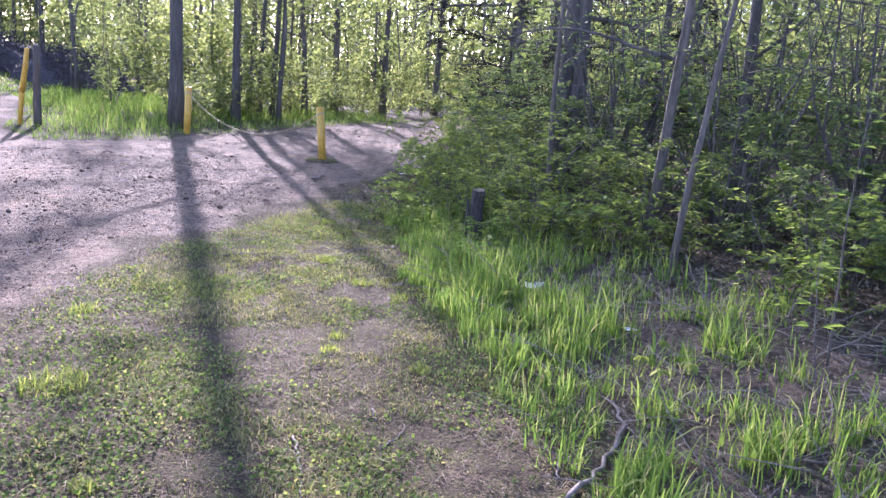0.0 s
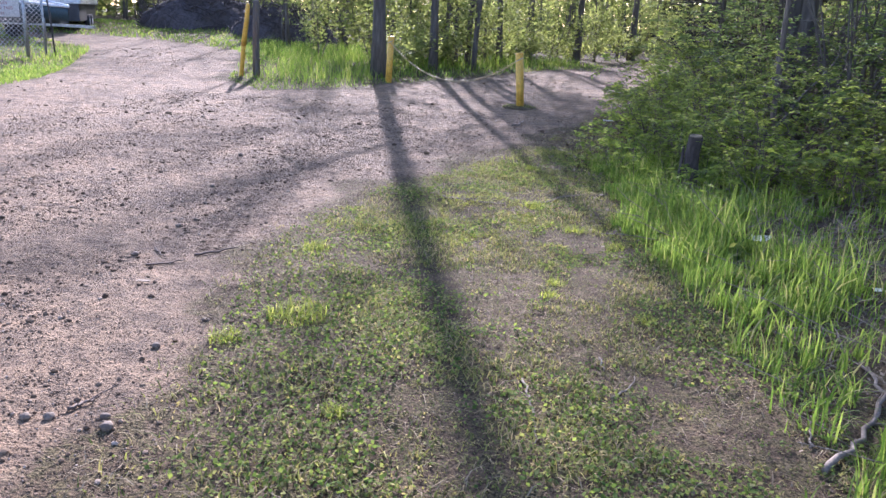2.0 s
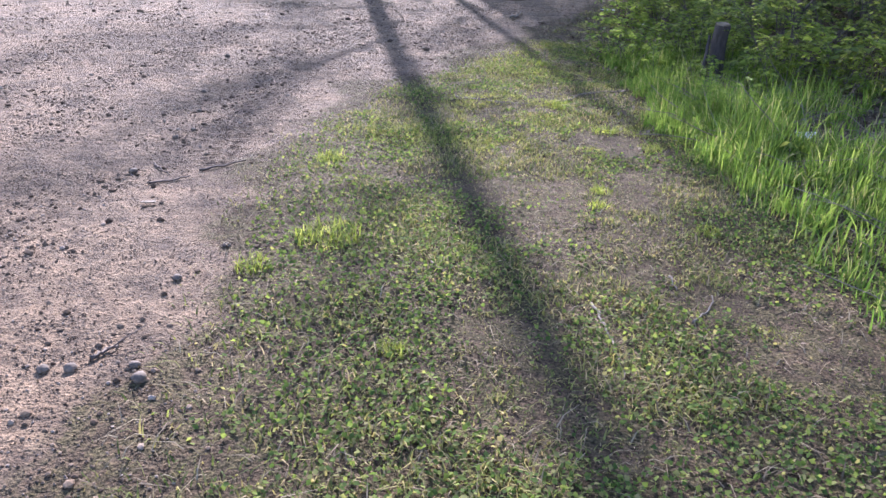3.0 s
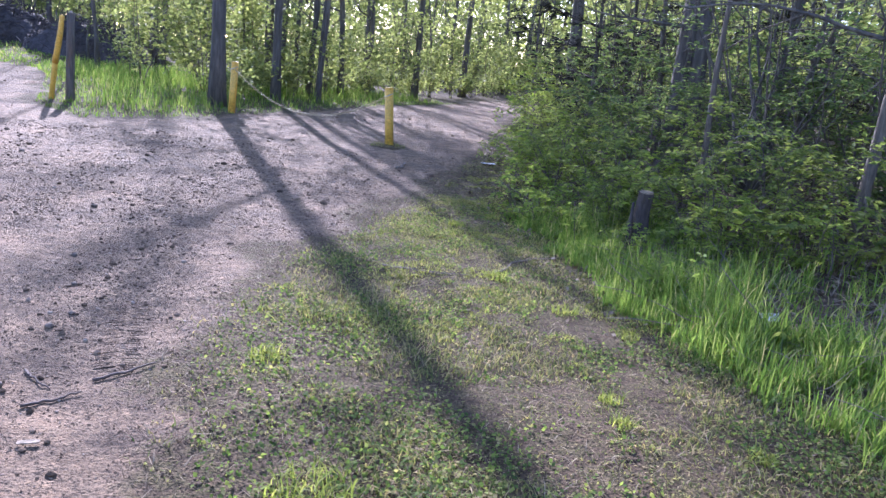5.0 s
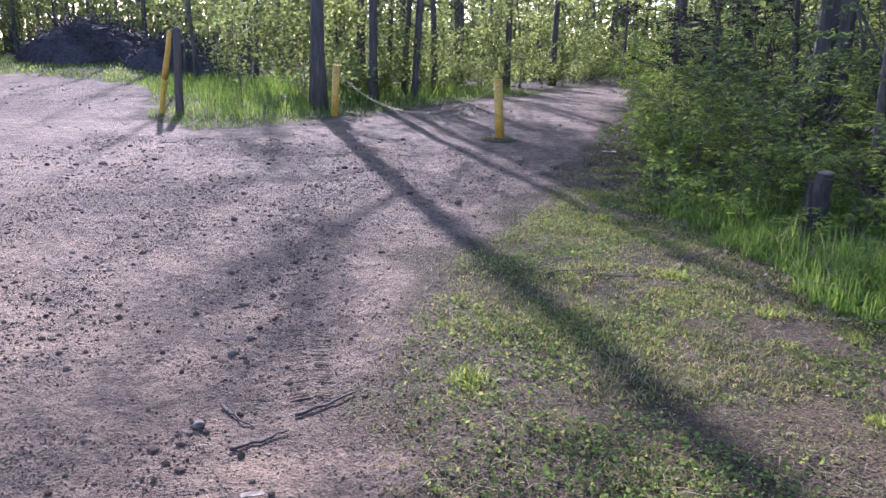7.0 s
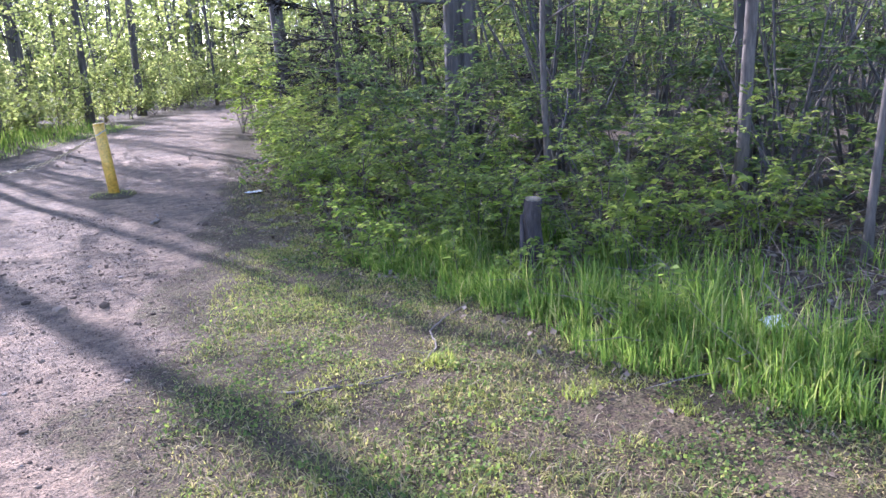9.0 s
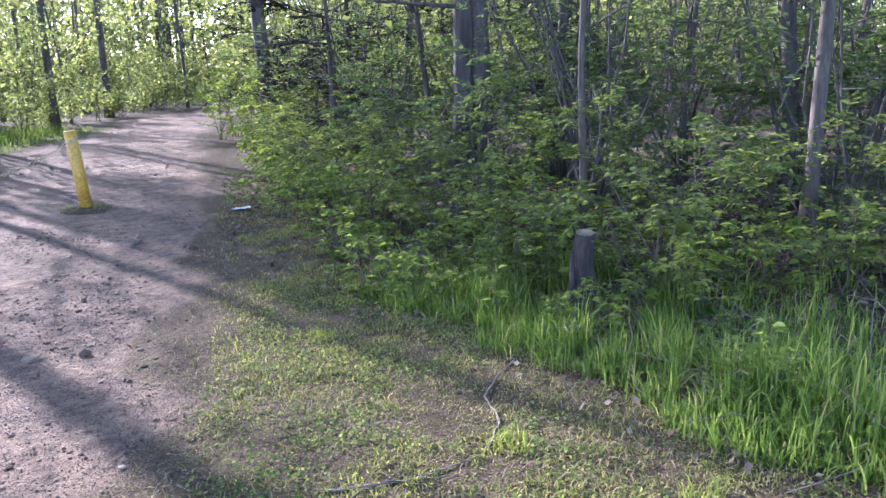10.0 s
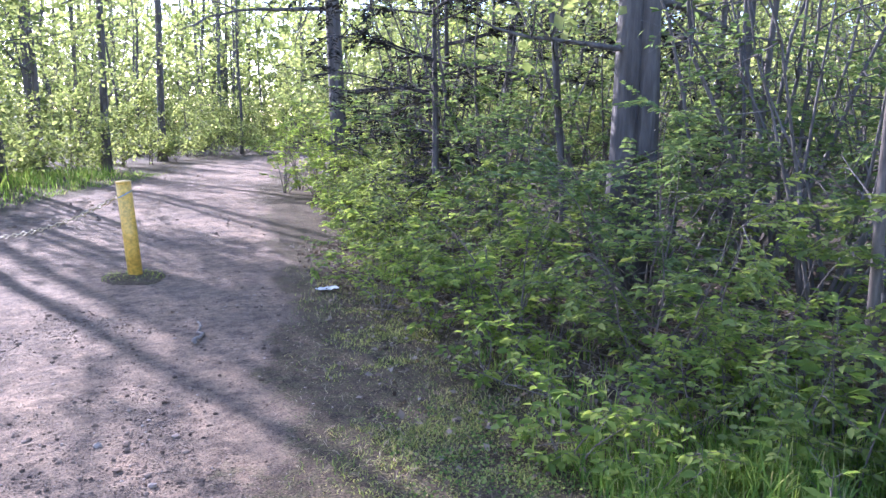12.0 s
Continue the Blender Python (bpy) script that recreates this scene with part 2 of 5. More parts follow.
DIRT = np.array([(-0.6, -9), (-1.5, -5), (-1.0, -2.5), (-1.25, 0), (-1.51, 1.83), (-1.72, 2.5), (-1.88, 3.05), (-2.12, 3.95), (-2.17, 4.9), (-2.1, 5.6), (-1.85, 6.6), (-1.55, 7.5), (-1.4, 8.1),
                 (-1.12, 9.0), (-0.9, 9.9), (-0.5, 11.2), (-0.2, 12.4), (0.1, 14), (0.8, 17.5), (2.6, 25), (5, 31), (12, 38), (9, 39.5), (4, 34.5), (2, 31), (0.1, 26.2),
                 (-1.3, 22.8), (-3.5, 18), (-4.5, 16.3), (-5, 15.1), (-6.4, 13.4), (-8, 15.2), (-10.2, 20.5), (-11.8, 23.2), (-14.5, 25.3),
                 (-19, 26.9), (-23, 26), (-19.5, 24), (-14.3, 19.6), (-12.7, 16.8), (-10.7, 13), (-10, 10.8), (-9.6, 8), (-9.5, -9)])


def inside(x, y, poly):
    """Signed distance to a polygon's edge, positive within."""
    x, y = np.asarray(x, float), np.asarray(y, float)
    best, odd = np.full(x.shape, 1e9), np.zeros(x.shape, bool)
    for (ax, ay), (bx, by) in zip(poly, np.roll(poly, -1, 0)):
        t = np.clip(((x - ax) * (bx - ax) + (y - ay) * (by - ay)) / ((bx - ax) ** 2 + (by - ay) ** 2), 0, 1)
        best = np.minimum(best, np.hypot(x - ax - t * (bx - ax), y - ay - t * (by - ay)))
        if ay != by:
            odd ^= ((ay > y) != (by > y)) & (x < (bx - ax) * (y - ay) / (by - ay) + ax)
    return np.where(odd, best, -best)


def verge(y):
    """The line along which the mown strip ends and the tall growth begins."""
    return np.interp(y, [-8, 1.5, 2.3, 3.0, 3.7, 4.45, 5.3, 6.4, 7.5, 8.6, 10, 12.2, 14, 18, 25, 31],
                     [1.7, 1.05, 0.93, 0.83, 0.72, 0.48, 0.36, 0.3, 0.18, 0.1, 0.35, 0.25, 0.5, 1.4, 3.2, 5.8])


def ground_z(x, y):
    x, y = np.asarray(x, float), np.asarray(y, float)
    z = 0.2 * smooth(14, 21, y)
    z = z + 0.45 * smooth(24, 34, y) * smooth(-11, -16, x)
    d = inside(x, y, DIRT)
    off = smooth(0.3, -1.0, d)
    z = z + 0.05 * off * (lattice(x, y, 0.9, 3) - 0.5) + 0.022 * (lattice(x, y, 0.35, 5) - 0.5) + 0.06 * (lattice(x, y, 2.6, 9) - 0.5)
    z = z + 0.012 * (lattice(x, y, 0.12, 8) - 0.5)
    return z + 0.16 * smooth(0.1, 2.0, x - verge(y)) * smooth(-2, 1, y) * (0.6 + 0.8 * lattice(x, y, 1.3, 12)) * smooth(30, 20, y)


def gz(x, y):
    return float(ground_z(np.array([x]), np.array([y]))[0])


def mesh(name, verts, faces, mat, flat=False):
    """A mesh from arrays of corners and of faces with one number of corners."""
    verts, faces = np.asarray(verts, np.float32), np.asarray(faces, np.int32)
    me = bpy.data.meshes.new(name)
    k = faces.shape[1]
    me.vertices.add(len(verts))
    me.vertices.foreach_set("co", verts.ravel())
    me.loops.add(faces.size)
    me.loops.foreach_set("vertex_index", faces.ravel())
    me.polygons.add(len(faces))
    me.polygons.foreach_set("loop_start", np.arange(len(faces), dtype=np.int32) * k)
    me.polygons.foreach_set("use_smooth", np.full(len(faces), not flat))
    me.update(calc_edges=True)
    me.materials.append(mat)
    return me


def empty(name, x, y, z, rz=0.0, scale=1.0):
    e = new(name)
    e.empty_display_size = 0.1
    e.matrix_basis = pose(x, y, z, 0, 0, rz) @ Matrix.Diagonal((scale, scale, scale, 1))
    return e


def under(ob, parent, label=""):
    ob.parent = parent
    return tagged(ob, label) if label else ob


def part(name, bm, mat, parent, label="", flat=False):
    me = bpy.data.meshes.new(name)
    bm.normal_update()
    bm.to_mesh(me)
    bm.free()
    me.materials.append(mat)
    if not flat:
        me.polygons.foreach_set("use_smooth", [True] * len(me.polygons))
    return under(new(name, me), parent, label)


def join(pieces):
    """Several (verts, faces) as one."""
    vs, fs, n = [], [], 0
    for v, f in pieces:
        vs.append(v)
        fs.append(np.asarray(f) + n)
        n += len(v)
    return np.concatenate(vs), np.concatenate(fs)


def tube(points, radii, sides=7):
    """Quads round a bent, tapering line; its end is closed to a point."""
    p = np.asarray(points, float)
    r = np.asarray(radii, float)
    d = np.gradient(p, axis=0)
    d /= np.linalg.norm(d, axis=1, keepdims=True) + 1e-9
    ref = np.array([0.0, 0, 1]) if abs(d[0, 2]) < 0.8 else np.array([1.0, 0, 0])
    u = np.cross(d, ref)
    u /= np.linalg.norm(u, axis=1, keepdims=True) + 1e-9
    w = np.cross(d, u)
    a = np.arange(sides) * 2 * np.pi / sides
    ring = p[:, None] + r[:, None, None] * (np.cos(a)[None, :, None] * u[:, None] + np.sin(a)[None, :, None] * w[:, None])
    n = len(p)
    v = np.concatenate([ring.reshape(-1, 3), p[:1], p[-1:] + d[-1:] * r[-1]])
    f = []
    for i in range(n - 1):
        for j in range(sides):
            k = (j + 1) % sides
            f.append((i * sides + j, i * sides + k, (i + 1) * sides + k, (i + 1) * sides + j))
    for j in range(0, sides):
        k = (j + 1) % sides
        f.append((n * sides, k, j, j))
        f.append(((n - 1) * sides + j, (n - 1) * sides + k, n * sides + 1, n * sides + 1))
    quads = np.array(f[: (n - 1) * sides])
    ends = np.array([(q[0], q[1], q[2]) for q in f[(n - 1) * sides :]])
    tri = np.concatenate([quads[:, [0, 1, 2]], quads[:, [0, 2, 3]], ends])
    return v, tri


def twigs_part(pieces, mat, parent):
    """The fine twigs of one plant, too many to pick apart."""
    return tagged(under(new("twig_spray", mesh("twig_spray", *join(pieces), mat)), parent), "fine bare twigs", kind="stuff")


def wander(start, way, length, steps, rand, bend=0.15, lift=0.0):
    """A crooked line from start."""
    p, d = [np.array(start, float)], np.array(way, float)
    d /= np.linalg.norm(d)
    for _ in range(steps):
        d = d + rand.normal(0, bend, 3) + np.array([0, 0, lift])
        d /= np.linalg.norm(d)
        p.append(p[-1] + d * length / steps)
    return np.array(p)


def leaf_mesh(centres, size, rand, wide=0.32, droop=-0.15, fine=False, ways=None):
    """Leaves folded along the midrib, one island each, at the given places."""
    c = np.asarray(centres, float)
    n = len(c)
    d = rand.normal(0, 1, (n, 3)) if ways is None else np.asarray(ways, float)
    d[:, 2] = d[:, 2] * 0.5 + droop
    d /= np.linalg.norm(d, axis=1, keepdims=True)
    up = rand.normal(0, 0.55 if ways is None else 0.3, (n, 3)) + (0, 0, 1)
    s = np.cross(d, up)
    s /= np.linalg.norm(s, axis=1, keepdims=True) + 1e-9
    u = np.cross(s, d)
    L = (size * rand.uniform(0.6, 1.3, n))[:, None]
    if fine:
        v = np.stack([c, c + d * L * 0.3 + s * L * wide * 0.85 + u * L * 0.1, c + d * L * 0.66 + s * L * wide * 0.75 + u * L * 0.07, c + d * L - u * L * 0.1,
                      c + d * L * 0.66 - s * L * wide * 0.75 + u * L * 0.07, c + d * L * 0.3 - s * L * wide * 0.85 + u * L * 0.1], 1)
        f = np.array([(0, 1, 3), (1, 2, 3), (0, 3, 5), (5, 3, 4)])
    else:
        v = np.stack([c, c + d * L * 0.45 + s * L * wide + u * L * 0.08, c + d * L, c + d * L * 0.45 - s * L * wide + u * L * 0.08], 1)
        f = np.array([(0, 1, 2), (0, 2, 3)])
    k = v.shape[1]
    return v.reshape(-1, 3), (np.arange(n)[:, None, None] * k + f[None]).reshape(-1, 3)


def blade_mesh(x, y, z, height, width, lean, rand, segments=3):
    """Grass blades that taper and bow over."""
    n = len(x)
    a = rand.uniform(0, 2 * np.pi, n)
    out = np.stack([np.cos(a), np.sin(a), 0 * a], 1)
    b = a + np.pi / 2 + rand.normal(0, 0.5, n)
    side = np.stack([np.cos(b), np.sin(b), 0 * b], 1)
    root = np.stack([x, y, z], 1)
    rows = []
    for i in range(segments):
        t = i / segments
        p = root + out * (height * lean * t**2)[:, None] + np.array([0, 0, 1.0]) * (height * (t - 0.3 * lean * t**2))[:, None]
        w = (width * (1 - 0.6 * t))[:, None] * side
        rows += [p - w, p + w]
    rows.append(root + out * (height * lean)[:, None] + np.array([0, 0, 1.0]) * (height * (1 - 0.42 * lean))[:, None])
    v = np.stack(rows, 1)
    f = []
    for i in range(segments - 1):
        f += [(2 * i, 2 * i + 1, 2 * i + 3), (2 * i, 2 * i + 3, 2 * i + 2)]
    f.append((2 * segments - 2, 2 * segments - 1, 2 * segments))
    k = v.shape[1]
    return v.reshape(-1, 3), (np.arange(n)[:, None, None] * k + np.array(f)[None]).reshape(-1, 3)


def box(bm, x0, x1, y0, y1, z0, z1, edge=0.0):
    m = Matrix.Translation(((x0 + x1) / 2, (y0 + y1) / 2, (z0 + z1) / 2)) @ Matrix.Diagonal((x1 - x0, y1 - y0, z1 - z0, 1))
    made = bmesh.ops.create_cube(bm, size=1, matrix=m)["verts"]
    if edge:
        bmesh.ops.bevel(bm, geom=list({e for v in made for e in v.link_edges}), offset=edge, segments=2, affect="EDGES", profile=0.5)


def cylinder(bm, r, depth, m, sides=16, r2=None):
    bmesh.ops.create_cone(bm, cap_ends=True, segments=sides, radius1=r, radius2=r if r2 is None else r2, depth=depth, matrix=m)


# ---- the ground: one sheet to the horizon ----
def spaced(lo, hi, step, far_lo, far_hi):
    mid = np.arange(lo, hi + step / 2, step)
    grow = lambda n: np.cumsum(step * 1.13 ** np.arange(1, n))
    up, down = hi + grow(90), lo - grow(90)
    return np.concatenate([np.sort(down[down > far_lo]), mid, up[up < far_hi]])


def build_ground():
    xs, ys = spaced(-6.0, 3.0, 0.06, -700, 700), spaced(0.2, 12.0, 0.06, -500, 800)
    X, Y = np.meshgrid(xs, ys)
    x, y = X.ravel(), Y.ravel()
    z = ground_z(x, y)
    d = inside(x, y, DIRT)
    wob = 0.5 * (lattice(x, y, 0.8, 21) - 0.5) + 0.3 * (lattice(x, y, 0.25, 22) - 0.5)
    turf = smooth(0.42, -0.12, d + wob)
    thin = smooth(0.1, 0.9, lattice(x, y, 0.7, 31) * 0.6 + lattice(x, y, 0.22, 33) * 0.4)
    turf = turf * (0.72 + 0.28 * thin)
    wood = np.maximum(smooth(0.1, 0.9, x - verge(y) + wob), smooth(-1.2, -3.0, d) * smooth(15.5, 18, y) * smooth(-13, -11, x))
    nx = len(xs)
    i, j = np.meshgrid(np.arange(nx - 1), np.arange(len(ys) - 1))
    a = (j * nx + i).ravel()
    f = np.stack([a, a + 1, a + nx + 1, a + nx], 1)
    on = d[f].mean(1) > 0
    for name, pick, label in (("ground", ~on, "patchy spring turf and brown leaf litter"), ("dirt_road", on, "packed sandy dirt road with small stones")):
        used, flat = np.unique(f[pick], return_inverse=True)
        me = mesh(name, np.stack([x, y, z], 1)[used], flat.reshape(-1, 4), SOIL)
        for key, data in (("turf", turf), ("litter", wood * 0.92)):
            me.attributes.new(key, "FLOAT", "POINT").data.foreach_set("value", data[used].astype(np.float32))
        tagged(new(name, me), label, "ground" if name == "ground" else "road", kind="structure")


build_ground()


# ---- trees ----
def make_tree(seed, height, radius, bare, crown, leaf, mat_leaf, mat_bark, lean=(0, 0), limbs=6, label="", twist=0.012, spread=0.28, stout=0.36, rise=(0.2, 1.0), taper_by=0.82):
    """A tall woodland tree at the origin: trunk, limbs from `bare` of its height upwards, and a sparse crown."""
    r = np.random.default_rng(seed)
    tree = empty("tree", 0, 0, 0)
    steps = 12
    line = wander((0, 0, -0.15), (lean[0], lean[1], 1), height, steps, r, twist, 0.0)
    line[0, :2] *= 0
    taper = radius * (1 - taper_by * np.linspace(0, 1, steps + 1))
    taper[0] *= 1.45
    under(new("trunk", mesh("trunk", *tube(line, taper, 10), mat_bark)), tree)
    places, fine = [], []
    for k in range(limbs):
        t = bare + (0.97 - bare) * (k + r.uniform(0, 0.8)) / limbs
        i = min(int(t * steps), steps - 1)
        p = line[i] + (line[i + 1] - line[i]) * (t * steps - i)
        a = r.uniform(0, 2 * np.pi)
        length = height * spread * (1.15 - 0.7 * t) * r.uniform(0.7, 1.25)
        limb = wander(p, (np.cos(a), np.sin(a), r.uniform(*rise)), length, 6, r, 0.16, 0.04)
        r0 = radius * stout * (1.05 - t)
        ends = [limb[3:]]
        for _ in range(4):
            q = limb[r.integers(2, 7)]
            tw = wander(q, r.normal(0, 1, 3) + (0, 0, 0.35), length * r.uniform(0.25, 0.55), 4, r, 0.25, 0.02)
            fine.append(tube(tw, r0 * 0.3 * (1 - 0.8 * np.linspace(0, 1, 5)), 3))
            ends.append(tw[1:])
        under(new("limb", mesh("limb", *tube(limb, r0 * (1 - 0.8 * np.linspace(0, 1, 7)), 5), mat_bark)), tree)
        places.append(np.concatenate(ends))
    twigs_part(fine, mat_bark, tree)
    spots = np.concatenate(places)
    pick = spots[r.integers(0, len(spots), crown)] + r.normal(0, 1, (crown, 3)) * np.array([0.42, 0.42, 0.34]) * (height / 14)
    under(new("crown", mesh("crown", *leaf_mesh(pick, leaf, r), mat_leaf)), tree)
    return tagged(tree, label or "slender grey-barked woodland tree with sparse spring leaves", "tree", "woodland trees")


def sprays(twigs, count, rand):
    """Places and directions of leaves set to both sides along each twig."""
    per = max(2, int(count / len(twigs)))
    at, ways = [], []
    for tw in twigs:
        t = np.sort(rand.uniform(0.12, 1.0, per)) * (len(tw) - 1)
        i = np.minimum(t.astype(int), len(tw) - 2)
        seg = tw[i + 1] - tw[i]
        at.append(tw[i] + seg * (t - i)[:, None] + rand.normal(0, 0.008, (per, 3)))
        seg = seg / (np.linalg.norm(seg, axis=1, keepdims=True) + 1e-9)
        side = np.cross(seg, (0, 0, 1.0)) * np.where(np.arange(per) % 2, 1, -1)[:, None]
        ways.append(seg * 0.55 + side + rand.normal(0, 0.28, (per, 3)))
    return np.concatenate(at), np.concatenate(ways)


def make_shrub(seed, height, width, count, leaf, mat_leaf, fine=False, stems=5, label="", mat_stem=None, name="shrub", twigs=5):
    """A loose shrub: bent stems with side twigs and many small leaves, gaps left between the sprays."""
    r = np.random.default_rng(seed)
    shrub = empty(name, 0, 0, 0)
    spots, lines, pieces = [], [], []
    for k in range(stems):
        a = 2 * np.pi * (k + r.uniform(-0.3, 0.3)) / stems
        out = width * 0.5 / height * r.uniform(0.4, 1.2)
        stem = wander((r.normal(0, 0.05), r.normal(0, 0.05), -0.06), (np.cos(a) * out, np.sin(a) * out, 1), height * r.uniform(0.75, 1.1), 7, r, 0.13)
        for _ in range(twigs):
            q = stem[r.integers(2, 8)]
            way = r.normal(0, 1, 3) * (1, 1, 0.5 if fine else 1) + (np.cos(a), np.sin(a), 0.1)
            tw = wander(q, way, width * r.uniform(0.15, 0.42), 4, r, 0.2, -0.03 if fine else -0.02)
            pieces.append(tube(tw, 0.0034 * height**0.6 * (1 - 0.7 * np.linspace(0, 1, 5)), 3))
            spots.append(tw[1:])
            lines.append(tw)
            if fine:
                for _ in range(2):
                    lines.append(wander(tw[r.integers(1, 4)], way + r.normal(0, 0.7, 3) * (1, 1, 0.35), width * r.uniform(0.1, 0.22), 3, r, 0.15, -0.03))
                    pieces.append(tube(lines[-1], [0.0025, 0.002, 0.0015, 0.001], 3))
        spots.append(stem[3:])
        under(new("stem", mesh("stem", *tube(stem, 0.0085 * height**0.6 * (1 - 0.85 * np.linspace(0, 1, 8)), 5), mat_stem or PALE_BARK)), shrub)
    twigs_part(pieces, mat_stem or PALE_BARK, shrub)
    if fine:
        at, ways = sprays(lines, count, r)
        at[:, 2] = np.maximum(at[:, 2], 0.03)
        leaves = leaf_mesh(at, leaf, r, 0.3, -0.12, True, ways)
    else:
        spots = np.concatenate(spots)
        pick = spots[r.integers(0, len(spots), count)] + r.normal(0, 1, (count, 3)) * np.array([0.11, 0.11, 0.09]) * max(width, 0.6) ** 0.6
        pick[:, 2] = np.maximum(pick[:, 2], 0.03)
        leaves = leaf_mesh(pick, leaf, r)
    under(new("foliage", mesh("foliage", *leaves, mat_leaf)), shrub)
    return tagged(shrub, label or "leafy green woodland shrub in spring leaf", "shrub", "understorey shrubs")


def stand(thing, x, y, turn=0.0, scale=1.0, first=False, drop=0.0):
    m = pose(x, y, gz(x, y) - drop, 0, 0, turn)
    if first:
        thing.matrix_basis = m @ Matrix.Diagonal((scale, scale, scale, 1))
        return thing
    made = copy_thing(thing, m)
    made.scale = (scale,) * 3
    return made


TALL = [make_tree(11 + k, h, rad, bare, n, 0.14, LEAF_LIGHT, BARK, limbs=8, twist=0.004 if h == 16 else (0.012, 0.03, 0, 0.045, 0.025)[k])
        for k, (h, rad, bare, n) in enumerate([(15, 0.11, 0.25, 780), (13, 0.07, 0.16, 780), (16, 0.15, 0.4, 560), (10, 0.045, 0.1, 780), (14, 0.085, 0.14, 850)])]
# Trees that stand where the wood begins, by their trunks.
BIG = make_tree(41, 17, 0.15, 0.56, 1400, 0.13, LEAF_LIGHT, BARK, (0, 0), 11, "tall straight grey tree at the edge of the wood", 0.004, 0.34, 0.4, (0.7, 1.4), 0.5)
stand(BIG, -5.27, 17.5, 0, 1, True)
FRONT = [(1, -10.9, 25.5, 130, 1.0), (3, -12.6, 29.0, 200, 1.1), (0, -4.4, 19.5, 160, 0.95), (1, -3.9, 21.6, 250, 1.1), (4, -3.2, 23.2, 20, 1.0), (0, -1.1, 27.8, 310, 1.0),
         (3, -3.5, 20.4, 100, 1.1), (2, 0.9, 33.5, 15, 0.9), (4, -2.6, 26.0, 75, 1.0), (3, -5.9, 23.3, 300, 1.0)]
first = [True] * len(TALL)
for k, x, y, turn, s in FRONT:
    stand(TALL[k], x, y, turn, s, first[k])
    first[k] = False
LEAFY = make_tree(45, 13, 0.07, 0.3, 2400, 0.12, LEAF_LIGHT, BARK, (0.02, 0), 14, "leafy grey-barked tree shading the track", 0.03, 0.3)
stand(LEAFY, -4.4, 22.4, 0, 1, True)
for x, y, turn, s in ((-1.6, 31.5, 250, 0.9), (0.4, 37.0, 40, 0.9), (4.6, 38.5, 120, 0.9)):
    stand(LEAFY, x, y, turn, s)
SHADY = make_tree(46, 7.6, 0.055, 0.36, 3600, 0.11, LEAF_LIGHT, BARK, (0.03, 0), 14, "small bushy tree with a full spring crown", 0.03, 0.34)
stand(SHADY, -3.57, 20.7, 0, 1, True)
stand(SHADY, -3.6, 23.0, 120, 0.9)
stand(SHADY, -5.0, 23.9, 40, 1.1)
LEANING = make_tree(31, 9, 0.052, 0.35, 700, 0.09, LEAF_DARK, PALE_BARK, (0.08, 0.0), 7, "leaning pale-barked tree among shaded shrubs", 0.02)
stand(LEANING, 2.42, 6.75, 0, 1, True)
SAPLING = make_tree(32, 5.5, 0.03, 0.4, 500, 0.07, LEAF_DARK, PALE_BARK, (0.03, 0.0), 6, "thin leaning pale sapling beside the shaded thicket", 0.025, 0.35)
stand(SAPLING, 2.3, 5.6, 0, 1, True)
POLE = make_tree(33, 5.0, 0.035, 0.3, 350, 0.07, LEAF_DARK, PALE_BARK, (-0.05, 0.05), 6, "thin upright pale sapling with a few twigs", 0.025, 0.3)
stand(POLE, 1.72, 8.15, 0, 1, True)
OAK = make_tree(34, 15, 0.125, 0.17, 1500, 0.1, LEAF_LIGHT, BARK, (0.0, 0.0), 9, "stout twin-trunked grey tree behind the shrubs", 0.012)
stand(OAK, 2.3, 11.0, 0, 1, True)
OAK2 = make_tree(35, 14, 0.12, 0.25, 900, 0.1, LEAF_LIGHT, BARK, (0.008, 0.0), 6, "second stem of the stout grey tree", 0.012)
stand(OAK2, 2.5, 10.9, 50, 1, True)
BEND = make_tree(36, 13, 0.17, 0.08, 1500, 0.1, LEAF_BRIGHT, BARK, (-0.03, 0.0), 9, "straight grey tree with bright leaves beside the bending track", 0.012)
stand(BEND, 2.75, 19.9, 0, 1, True)

# The wood behind, scattered, kept off the road, the track and the clearing.
r = np.random.default_rng(3)
spots = []
while len(spots) < 125:
    x, y = r.uniform(-42, 34), r.uniform(20, 66)
    d = float(inside(np.array([x]), np.array([y]), DIRT)[0])
    clear = x < -9 and y < 44 + 0.1 * x
    if d > -1.6 or clear or (x > 1 and y < 16) or min([math.hypot(x - a, y - b) for a, b in spots] + [9]) < 1.15:
        continue
    spots.append((x, y))
for x, y in spots:
    stand(TALL[r.integers(0, 5)], x, y, r.uniform(0, 360), r.uniform(0.75, 1.15))
# The thicket on the shaded side.
spots = []
while len(spots) < 34:
    x, y = r.uniform(2.2, 17), r.uniform(5, 24)
    if inside(np.array([x]), np.array([y]), DIRT)[0] > -1.6 or x < verge(y) + 2.0 or min([math.hypot(x - a, y - b) for a, b in spots] + [9]) < 1.2:
        continue
    spots.append((x, y))
for x, y in spots:
    stand(TALL[int(r.choice([1, 3, 3, 4]))], x, y, r.uniform(0, 360), r.uniform(0.6, 1.0))

spots = []
while len(spots) < 8:
    x, y = r.uniform(4.0, 16), r.uniform(9, 27)
    if inside(np.array([x]), np.array([y]), DIRT)[0] > -1.8 or x < verge(y) + 2.2 or min([math.hypot(x - a, y - b) for a, b in spots] + [9]) < 1.6:
        continue
    spots.append((x, y))
for x, y in spots:
    stand(LEAFY, x, y, r.uniform(0, 360), r.uniform(0.45, 0.7))

